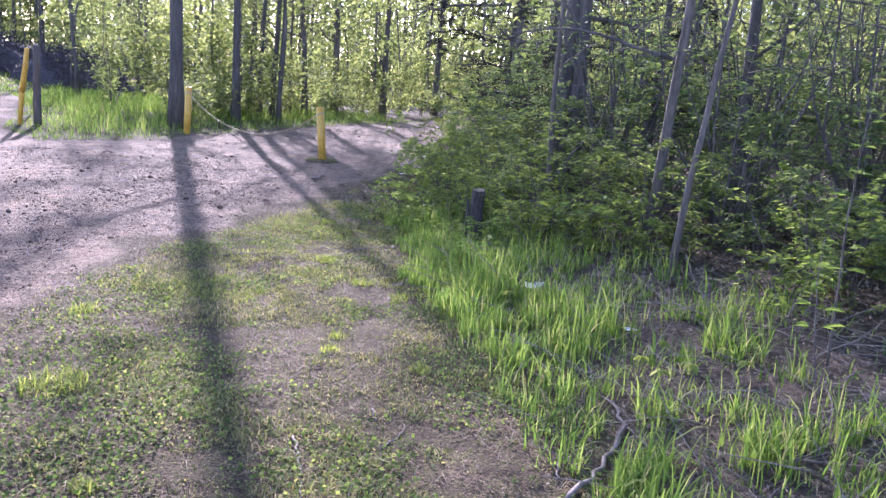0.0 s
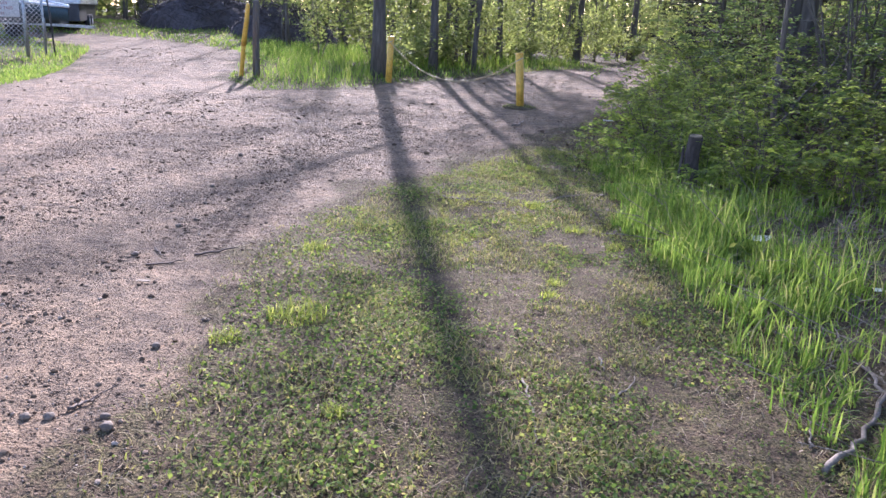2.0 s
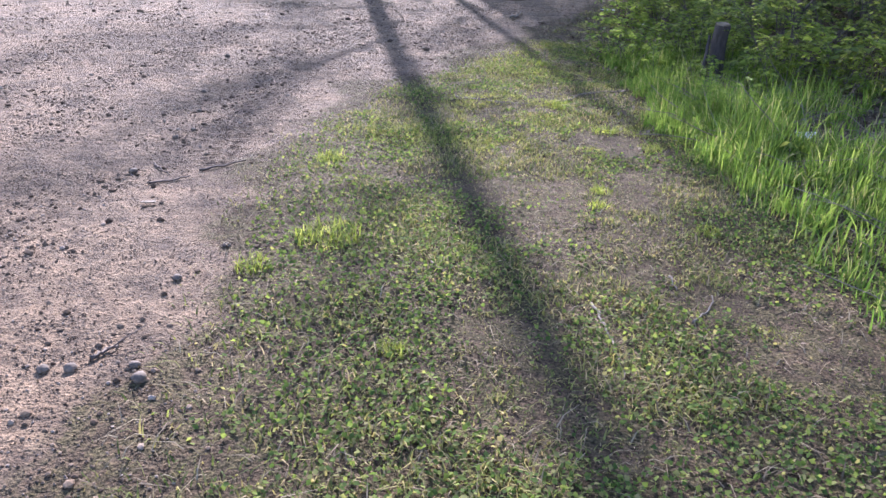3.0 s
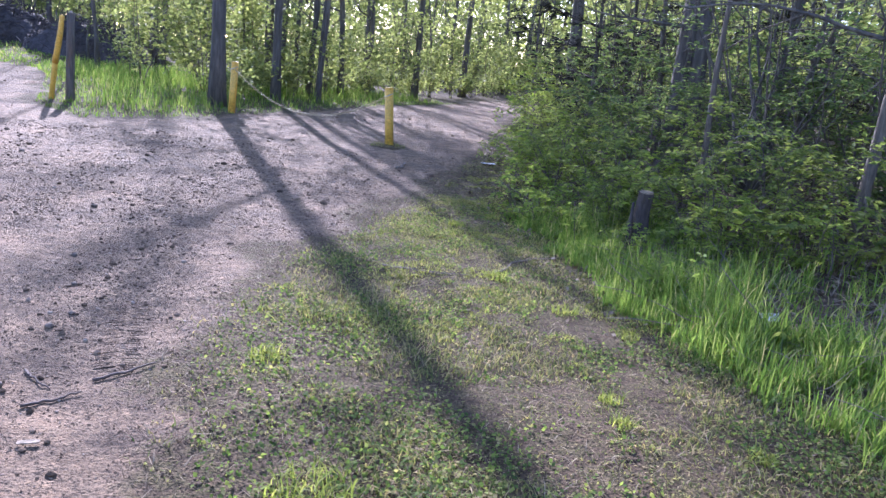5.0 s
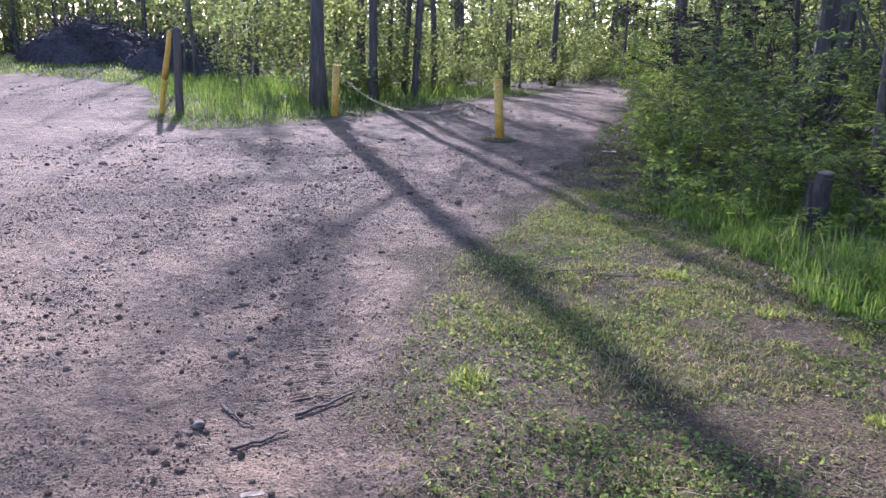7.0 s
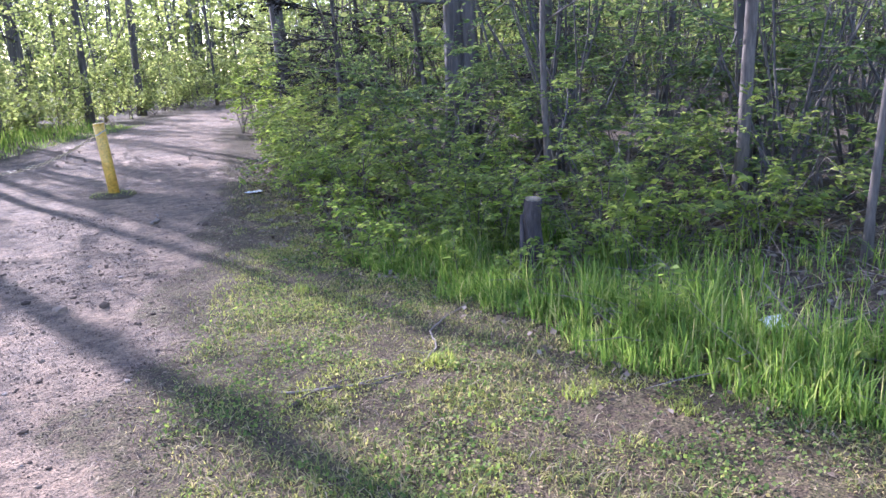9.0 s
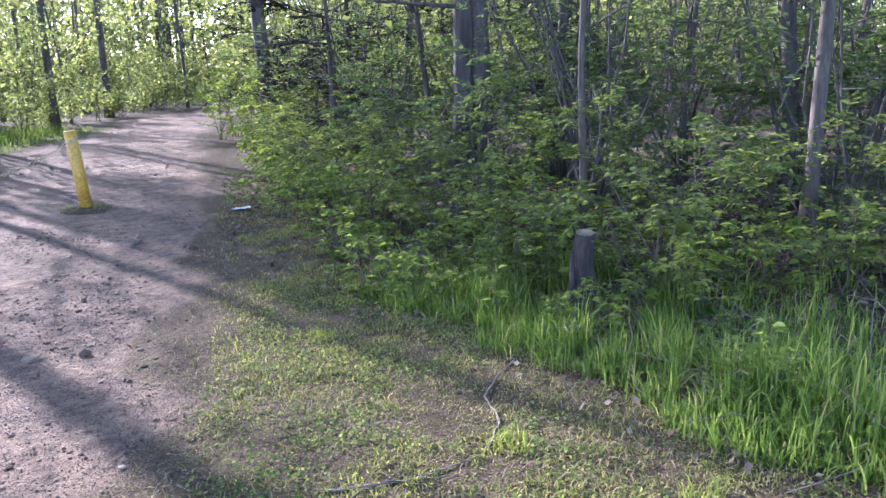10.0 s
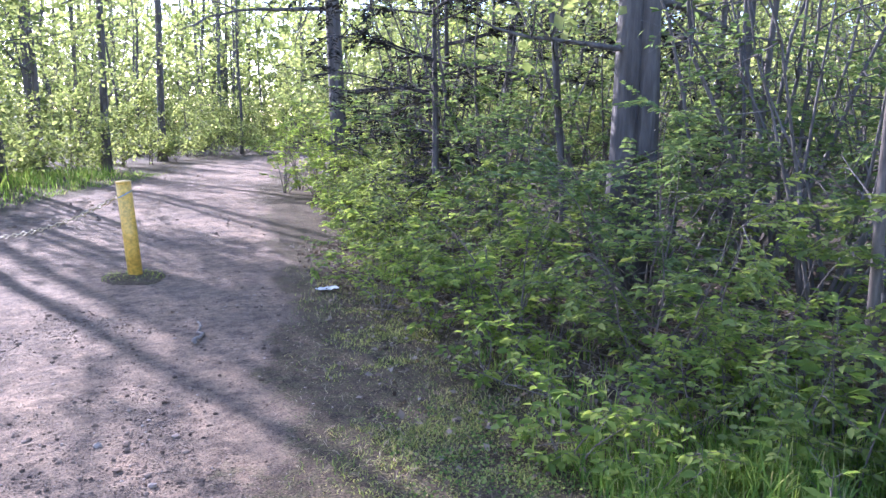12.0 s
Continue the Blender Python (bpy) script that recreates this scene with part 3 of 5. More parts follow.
# ---- shrubs ----
LIGHT = [make_shrub(51 + k, h, w, n, 0.14, LEAF_LIGHT, stems=3, label="sunlit yellow-green shrub under the trees")
         for k, (h, w, n) in enumerate([(2.6, 2.4, 1000), (1.7, 2.0, 850), (4.6, 2.8, 950), (6.5, 3.0, 1000)])]
DARK = [make_shrub(61 + k, h, w, n, 0.06, LEAF_DARK if k == 1 else LEAF_MID, True, stems=7, label="dense small-leaved green shrub in the shade", twigs=9)
        for k, (h, w, n) in enumerate([(1.4, 1.6, 2600), (1.9, 1.9, 3400), (0.9, 1.2, 1600)])]
TWIGGY = [make_shrub(71 + k, h, w, n, 0.06, LEAF_DARK, True, stems=9, label="tall bare twiggy brush with few leaves", mat_stem=BARK, name="brush")
          for k, (h, w, n) in enumerate([(3.2, 2.2, 420), (4.2, 2.6, 700)])]
BUSHY = [make_shrub(81 + k, h, w, n, 0.06, LEAF_BRIGHT, True, stems=5, label="small shrub with bright young leaves")
         for k, (h, w, n) in enumerate([(0.55, 0.6, 300), (0.85, 0.75, 460), (1.3, 1.0, 700)])]
used = set()


def plant(kinds, name, k, x, y, turn, s):
    stand(kinds[k], x, y, turn, s, (name, k) not in used)
    used.add((name, k))


spots = []
while len(spots) < 205:
    x, y = r.uniform(-30, 24), 17.2 + 42 * r.uniform(0, 1) ** 1.7
    d = float(inside(np.array([x]), np.array([y]), DIRT)[0])
    if d > -1.0 or (x < -9.5 and y < 46 + 0.1 * x) or (x > 2 and y < 19) or (x > -8 and d > -1.7 and y < 19) or min([math.hypot(x - a, y - b) for a, b in spots] + [9]) < 0.9:
        continue
    spots.append((x, y))
for x, y in spots:
    k = int(r.choice([0, 1, 2, 3], p=[0.3, 0.2, 0.25, 0.25] if y > 21 else [0.45, 0.45, 0.1, 0.0]))
    plant(LIGHT, "light", k, x, y, r.uniform(0, 360), r.uniform(0.7, 1.15))
for x, y in ((-26, 41), (-23.5, 40), (-21, 41), (-28, 39), (-30, 37), (-32, 40), (-19, 40), (-16.5, 39), (-14.5, 37), (-13, 33), (-11.5, 29), (-34, 36), (-27, 43), (-24, 44), (-33, 38), (-12.2, 35), (-16, 43)):
    plant(LIGHT, "light", int(r.choice([2, 3])), x, y, r.uniform(0, 360), r.uniform(0.9, 1.3))
    stand(TALL[int(r.integers(0, 5))], x + 1, y + 1.5, r.uniform(0, 360), r.uniform(0.8, 1.1))
for x, y in ((3, 40), (5.5, 41.5), (8, 42), (10.5, 43), (13, 42), (1, 42), (6.5, 45), (12, 46), (3, 46), (9.5, 47), (15, 40), (16, 36), (13.5, 34), (11, 32)):
    plant(LIGHT, "light", int(r.choice([0, 2, 3])), x, y, r.uniform(0, 360), r.uniform(0.9, 1.3))
for x, y in ((-3.4, 21.2), (-2.9, 22.6), (-2.3, 24.0), (-1.7, 25.3), (-1.0, 26.7), (-0.4, 28.2), (0.4, 29.8), (1.2, 31.3), (2.2, 33.0), (3.2, 34.8), (4.6, 36.4), (6.2, 38.2), (-3.2, 25.0), (-2.2, 27.5), (-1.2, 30.0), (0.2, 32.6)):
    plant(LIGHT, "light", int(r.choice([0, 1])), x - 0.9, y, r.uniform(0, 360), r.uniform(0.6, 0.95))
for _ in range(40):
    plant(LIGHT, "light", int(r.choice([2, 3])), r.uniform(8.5, 26), r.uniform(3, 34), r.uniform(0, 360), r.uniform(0.9, 1.4))
THICKET = [(0, 1.35, 7.0, 0.8), (2, 0.85, 8.0, 0.8), (0, 1.05, 9.0, 0.9), (1, 1.6, 9.8, 0.9), (0, 0.95, 10.7, 0.9), (0, 1.2, 11.9, 0.9), (2, 0.85, 12.9, 0.9),
           (0, 1.45, 13.6, 0.8), (2, 1.4, 14.8, 1.0), (0, 2.1, 15.6, 0.9), (2, 2.2, 17.3, 1.0), (2, 2.6, 18.7, 0.9), (1, 2.2, 12.4, 1.1), (0, 2.1, 7.8, 0.9),
           (2, 2.3, 6.4, 1.0), (0, 3.1, 5.2, 0.8), (1, 3.5, 6.8, 0.9), (0, 3.6, 4.0, 0.8), (1, 3.0, 8.6, 1.0),
           (1, 4.3, 5.6, 1.0), (1, 3.6, 11.0, 1.1), (1, 4.6, 8.2, 1.2), (1, 2.05, 10.35, 0.9), (0, 4.6, 3.6, 1.1), (1, 5.6, 6.6, 1.2), (1, 2.7, 14.2, 1.2), (1, 3.0, 16.8, 1.2),
           (1, 5.0, 10.2, 1.3), (1, 4.0, 13.2, 1.4), (0, 3.2, 20.4, 1.2), (1, 4.4, 22.6, 1.3), (0, 4.9, 25.4, 1.2)]
for k, x, y, s in THICKET:
    plant(DARK, "dark", k, x, y, r.uniform(0, 360), s)
for x, y in ((3.2, 7.0), (3.8, 7.8), (4.2, 6.3), (3.9, 9.2), (5.2, 7.8), (3.0, 10.0), (5.0, 5.4), (6.2, 6.2), (6.0, 9.4), (2.6, 9.2), (3.2, 12.6), (4.8, 11.8),
             (2.6, 15.6), (3.6, 18.4), (7.4, 8.0), (6.8, 12.0), (8.5, 10.0), (7.2, 4.8), (2.4, 13.4)):
    plant(TWIGGY, "twiggy", int(r.integers(0, 2)), x, y, r.uniform(0, 360), r.uniform(0.85, 1.2))
for k, x, y, s in ((0, 0.0, 8.45, 1.0), (1, 1.05, 8.5, 0.9), (0, 1.75, 7.5, 0.9), (1, 0.6, 10.3, 0.9), (0, 0.75, 11.6, 1.0), (1, 0.9, 12.5, 1.0), (1, 1.25, 14.9, 1.1), (2, 1.8, 20.4, 1.2),
                   (1, 1.75, 6.6, 0.7), (0, 1.5, 8.3, 1.0), (0, 0.7, 8.4, 1.0), (1, 1.2, 6.5, 0.7), (0, 0.68, 6.82, 0.65), (0, 0.15, 8.0, 0.8), (2, 1.8, 8.75, 0.8), (1, 0.95, 9.9, 0.8), (2, 2.3, 21.2, 1.3),
                   (1, 2.0, 6.2, 0.8), (2, 3.4, 5.0, 0.8), (2, 1.6, 17.2, 1.1), (1, 2.6, 4.2, 0.7), (2, 2.5, 18.9, 1.4), (1, 1.1, 13.5, 1.1), (2, 0.58, 9.95, 0.95), (1, 0.4, 10.7, 0.9), (1, 0.3, 11.5, 0.8), (0, 0.2, 9.5, 1.0), (1, 0.95, 8.35, 0.75), (2, 1.9, 18.3, 1.2), (2, 2.1, 19.4, 1.3), (0, 0.35, 12.3, 1.0), (1, 0.75, 13.3, 1.0), (1, 1.55, 16.2, 1.1)):
    plant(BUSHY, "bushy", k, x, y, r.uniform(0, 360), s)


def dead_evergreen(seed, height):
    """A dark half-dead evergreen: a thin trunk with level, drooping boughs crowded with bare twigs and sparse dark needles."""
    r = np.random.default_rng(seed)
    thing = empty("dead_evergreen", 0, 0, 0)
    line = wander((0, 0, -0.1), (0.02, 0, 1), height, 8, r, 0.02)
    under(new("trunk", mesh("trunk", *tube(line, 0.055 * (1 - 0.8 * np.linspace(0, 1, 9)), 7), BARK)), thing)
    for k in range(20):
        q = line[2 + k % 7] + (0, 0, r.uniform(-0.15, 0.15))
        a = r.uniform(0, 2 * np.pi)
        bough = wander(q, (np.cos(a), np.sin(a), r.uniform(-0.1, 0.25)), r.uniform(0.9, 1.6), 6, r, 0.1, -0.02)
        pieces, lines = [], []
        for _ in range(14):
            i = r.integers(1, 7)
            lines.append(wander(bough[i], (bough[i] - bough[i - 1]) * 3 + r.normal(0, 0.5, 3), r.uniform(0.2, 0.55), 4, r, 0.2))
            pieces.append(tube(lines[-1], [0.004, 0.0035, 0.003, 0.002, 0.001], 3))
        bough_ob = under(new("bough", mesh("bough", *tube(bough, 0.014 * (1 - 0.75 * np.linspace(0, 1, 7)), 5), BRUSH)), thing)
        twigs_part(pieces, BRUSH, bough_ob)
        at, ways = sprays(lines, 320, r)
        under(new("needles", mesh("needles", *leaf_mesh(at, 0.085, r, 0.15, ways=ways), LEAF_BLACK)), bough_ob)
    return tagged(thing, "dark tangled half-dead evergreen behind the shrubs", "tree")


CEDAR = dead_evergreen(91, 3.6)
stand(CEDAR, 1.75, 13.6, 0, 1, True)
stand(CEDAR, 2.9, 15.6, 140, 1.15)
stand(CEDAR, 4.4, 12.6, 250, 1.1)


def bare_limb(tree, start, way, length, radius, seed):
    """A long leafless limb with twigs, part of a standing tree."""
    r = np.random.default_rng(seed)
    origin = np.array(tree.location)
    line = wander(np.array(start) - origin, way, length, 9, r, 0.14, 0.0)
    pieces = []
    for _ in range(7):
        q = line[r.integers(2, 9)]
        tw = wander(q, np.array(way) + r.normal(0, 0.6, 3), length * r.uniform(0.15, 0.4), 5, r, 0.2)
        pieces.append(tube(tw, radius * 0.35 * (1 - 0.8 * np.linspace(0, 1, 6)), 4))
    limb = under(new("limb", mesh("limb", *tube(line, radius * (1 - 0.75 * np.linspace(0, 1, 10)), 6), BARK)), tree, "bare grey limb")
    twigs_part(pieces, BARK, limb)


bare_limb(OAK, (2.3, 11.0, 3.1), (-0.85, 0.1, -0.28), 2.4, 0.045, 1)
bare_limb(OAK, (2.3, 11.0, 2.2), (-0.9, -0.3, -0.05), 1.5, 0.03, 2)
bare_limb(OAK2, (2.5, 10.9, 2.6), (0.9, -0.4, -0.1), 2.2, 0.035, 3)
bare_limb(LEANING, (2.5, 6.75, 2.6), (0.9, 0.5, -0.15), 2.6, 0.03, 4)
bare_limb(LEANING, (2.46, 6.75, 1.9), (-0.7, 0.6, 0.25), 1.8, 0.022, 5)
bare_limb(POLE, (1.72, 8.15, 0.55), (0.35, 0.0, 0.9), 1.4, 0.014, 6)
bare_limb(BEND, (2.75, 19.9, 3.6), (-0.9, -0.2, 0.1), 3.0, 0.05, 7)


def grown_limb(tree, heights, reach, radius, seed, twigs=8, leaves=160):
    """A leafy limb of the tall tree that rises through the given heights at the given reach along the wood's edge."""
    r = np.random.default_rng(seed)
    n = 14
    t = np.linspace(0, 1, n)
    k = np.linspace(0, 1, len(heights))
    u = np.interp(t, k, reach) + r.normal(0, 0.025, n) * (t > 0)
    line = np.column_stack([u * 0.951, u * 0.309 + r.normal(0, 0.03, n), np.interp(t, k, heights)])
    pieces, lines = [], []
    for _ in range(twigs):
        i = r.integers(3, n)
        way = (line[i] - line[i - 1]) / np.linalg.norm(line[i] - line[i - 1]) + r.normal(0, 0.6, 3)
        lines.append(wander(line[i], way, r.uniform(0.4, 1.1), 5, r, 0.2))
        pieces.append(tube(lines[-1], radius * 0.3 * (1 - 0.75 * np.linspace(0, 1, 6)), 4))
    limb = under(new("limb", mesh("limb", *tube(line, radius * (1 - 0.7 * t), 6), BARK)), tree, "crooked leafy limb")
    twigs_part(pieces, BARK, limb)
    at, ways = sprays(lines, leaves, r)
    under(new("leaves", mesh("leaves", *leaf_mesh(at + r.normal(0, 0.15, at.shape), 0.1, r, ways=ways), LEAF_LIGHT)), limb)


grown_limb(BIG, (4.4, 5.0, 5.4, 5.9, 6.3, 6.8), (0, -0.55, -1.0, -1.38, -1.7, -2.3), 0.055, 20, 14, 520)
grown_limb(BIG, (5.3, 6.0, 6.5, 6.9, 7.2), (-0.85, -1.15, -1.4, -1.8, -2.3), 0.04, 21, 13, 340)
grown_limb(BIG, (3.1, 3.25, 3.2, 3.0, 3.2), (0, -0.4, -1.0, -1.6, -2.2), 0.03, 22, 12, 320)
grown_limb(BIG, (3.7, 4.1, 4.2, 4.5), (0, -0.7, -1.5, -2.4), 0.025, 23, 12, 340)
grown_limb(BIG, (6.0, 6.4, 6.9, 7.3, 7.8), (0, 0.4, 0.55, 0.75, 1.1), 0.035, 24, 5, 60)
grown_limb(BIG, (6.9, 7.5, 8.2, 8.8), (0, -0.6, -1.0, -1.6), 0.04, 25, 9, 180)


# ---- grasses ----
def tall_grass():
    n = 7200
    y = rng.uniform(1.0, 10.2, n)
    across = rng.gamma(1.5, 0.42, n) * (1 + 0.9 * smooth(5.2, 3.0, y)) - 0.1 + 0.25 * (lattice(y, 0 * y, 0.5, 48) - 0.5)
    x = verge(y) + across
    wild = lattice(x, y, 0.55, 41) * 0.5 + lattice(x, y, 0.16, 42) * 0.5
    keep = wild > 0.46 + 0.1 * smooth(0.5, 2.0, across) + 0.1 * smooth(4.4, 3.4, y) - 0.12 * smooth(4.6, 5.4, y) * smooth(0.9, 0.3, across)
    keep &= rng.uniform(0, 1, n) < smooth(8.9, 7.8, y) + 0.04
    x, y, across = x[keep], y[keep], across[keep]
    tall = rng.uniform(0.1, 0.36, len(x)) * (0.5 + 0.5 * smooth(-0.1, 0.3, across)) * (0.55 + 0.85 * lattice(x, y, 0.45, 44)) * (0.8 + 0.2 * smooth(3.4, 5.0, y))
    many = rng.integers(3, 11, len(x))
    own = np.repeat(np.arange(len(x)), many)
    bx, by = x[own] + rng.normal(0, 0.022, len(own)), y[own] + rng.normal(0, 0.022, len(own))
    h = tall[own] * rng.uniform(0.45, 1.15, len(own))
    m = 7000
    ly, la = rng.uniform(1.0, 8.6, m), rng.gamma(1.6, 0.55, m) - 0.15
    lx = verge(ly) + la
    k = lattice(lx, ly, 0.3, 45) * 0.5 + lattice(lx, ly, 0.1, 46) * 0.5 > 0.36 + 0.1 * smooth(0.8, 2.2, la)
    bx, by = np.r_[bx, lx[k]], np.r_[by, ly[k]]
    h = np.r_[h, rng.uniform(0.05, 0.2, k.sum())]
    clear = (np.abs(bx - np.interp(by, [2.2, 2.53, 2.95, 3.3], [0.83, 1.03, 1.23, 1.23])) > 0.07) | (by < 2.1) | (by > 3.2)
    clear &= np.hypot(bx - 1.1, by - 5.2) > 0.2
    bx, by, h = bx[clear], by[clear], h[clear]
    v, f = blade_mesh(bx, by, ground_z(bx, by) - 0.01, h, rng.uniform(0.0025, 0.0062, len(bx)), rng.uniform(0.05, 1.0, len(bx)) ** 1.3, rng, 4)
    tagged(new("tall_grass", mesh("tall_grass", v, f, GRASS)), "tall bright green grass along the shaded verge", "grass", kind="stuff")


def weed_plant(x, y, height, leaf, pairs, seed, label, mat, lean=0.08, wide=0.28):
    """A young broad-leaved plant: one stem with leaves set in pairs, largest in the middle."""
    r = np.random.default_rng(seed)
    thing = empty("seedling", x, y, gz(x, y))
    line = wander((0, 0, -0.03), (r.normal(0, lean), r.normal(0, lean), 1), height, 8, r, 0.05)
    under(new("stem", mesh("stem", *tube(line, (0.002 + 0.004 * height) * (1 - 0.7 * np.linspace(0, 1, 9)), 5), PALE_BARK)), thing)
    for k in range(pairs):
        t = (0.35 + 0.65 * (k + 0.5) / pairs) * 8
        i = min(int(t), 7)
        q = line[i] + (line[i + 1] - line[i]) * (t - i)
        a = k * 1.9 + r.uniform(-0.4, 0.4)
        for turn in (0, math.pi):
            way = np.array([[np.cos(a + turn), np.sin(a + turn), 0.55]]) + r.normal(0, 0.12, (1, 3))
            size = leaf * (1.25 - 0.6 * k / pairs)
            stalk = wander(q, way[0] + (0, 0, 0.1), size * 0.5, 3, r, 0.06)
            blades = [leaf_mesh(stalk[-1:], size, r, wide, -0.1, True, way.copy())]
            for off in (0.8, -0.8):
                side = np.array([[np.cos(a + turn + off), np.sin(a + turn + off), 0.35]])
                blades.append(leaf_mesh(stalk[-1:], size * 0.7, r, wide, -0.1, True, side))
            leaf_ob = under(new("leaf", mesh("leaf", *join(blades), mat)), thing)
            under(new("stalk", mesh("stalk", *tube(stalk, [0.0022, 0.002, 0.0018, 0.0015], 4), PALE_BARK)), leaf_ob)
    return tagged(thing, label, "seedling", "young plants")


def umbrella_plant(x, y, height, spread, seed):
    """A low plant whose drooping leaflets hang round the head of one stem."""
    r = np.random.default_rng(seed)
    thing = empty("umbrella_plant", x, y, gz(x, y))
    line = wander((0, 0, -0.02), (r.normal(0, 0.1), r.normal(0, 0.1), 1), height, 4, r, 0.05)
    under(new("stem", mesh("stem", *tube(line, [0.0028, 0.0026, 0.0024, 0.0022, 0.002], 5), PALE_BARK)), thing)
    a = np.arange(8) * 2 * np.pi / 8 + r.uniform(-0.2, 0.2, 8)
    ways = np.stack([np.cos(a), np.sin(a), np.full(8, -0.9)], 1)
    at = np.repeat(line[-1:], 8, 0)
    under(new("leaf", mesh("leaf", *leaf_mesh(at, spread, r, 0.3, -0.1, True, ways), TUFT)), thing)
    tagged(thing, "small yellow-green plant with drooping leaflets", "seedling", "drooping seedlings")


def weed_plants():
    for k, (x, y) in enumerate([(1.53, 3.38), (1.7, 3.37), (1.93, 3.53), (1.98, 3.41), (0.9, 4.06), (0.9, 4.6), (1.66, 3.85), (1.45, 3.5)]):
        umbrella_plant(x, y, 0.13 + 0.02 * (k % 3), 0.055, 400 + k)
    for k, (x, y, h, leaf, pairs) in enumerate([(0.56, 5.71, 0.36, 0.075, 5), (0.72, 5.6, 0.3, 0.07, 4), (0.86, 5.75, 0.33, 0.07, 5), (1.32, 6.6, 0.62, 0.12, 4), (1.05, 7.85, 0.82, 0.12, 5),
                                               (0.86, 7.6, 0.86, 0.1, 6), (0.36, 7.35, 0.46, 0.09, 4), (0.27, 8.7, 0.26, 0.08, 4), (1.0, 7.35, 0.5, 0.1, 4), (0.62, 7.75, 0.4, 0.1, 4),
                                               (0.95, 8.4, 0.5, 0.09, 5), (1.5, 7.95, 0.65, 0.12, 5), (0.1, 8.55, 0.2, 0.08, 3), (2.25, 3.2, 0.8, 0.075, 5), (2.5, 3.55, 1.4, 0.075, 7),
                                               (1.75, 7.0, 0.5, 0.13, 4), (0.45, 9.4, 0.45, 0.1, 4), (0.62, 9.9, 1.0, 0.09, 7), (0.7, 6.88, 0.3, 0.09, 3), (0.98, 6.85, 0.36, 0.09, 4), (0.55, 7.0, 0.25, 0.08, 3)]):
        weed_plant(x, y, h, leaf, pairs, 300 + k, "young broad-leaved plant with fresh green leaves" if h < 0.7 else "tall thin seedling with bright paired leaves", LEAF_BRIGHT)


def verge_grass():
    n = 26000
    x, y = rng.uniform(-12, 0.5, n), rng.uniform(13, 27, n)
    d = inside(x, y, DIRT)
    keep = (d < -0.05) & (d > -4.5) & ((x > -10) | (y > 20)) & (x < y * 0.44 - 11)
    x, y, d = x[keep], y[keep], d[keep]
    h = rng.uniform(0.1, 0.34, len(x)) * (0.3 + 1.0 * smooth(-0.3, -1.6, d)) * (0.6 + 0.8 * lattice(x, y, 0.8, 47))
    v, f = blade_mesh(x, y, ground_z(x, y) - 0.01, h, rng.uniform(0.006, 0.011, len(x)), rng.uniform(0.1, 0.7, len(x)), rng, 3)
    tagged(new("roadside_grass", mesh("roadside_grass", v, f, GRASS)), "bright long grass at the edge of the wood", "grass", kind="stuff")


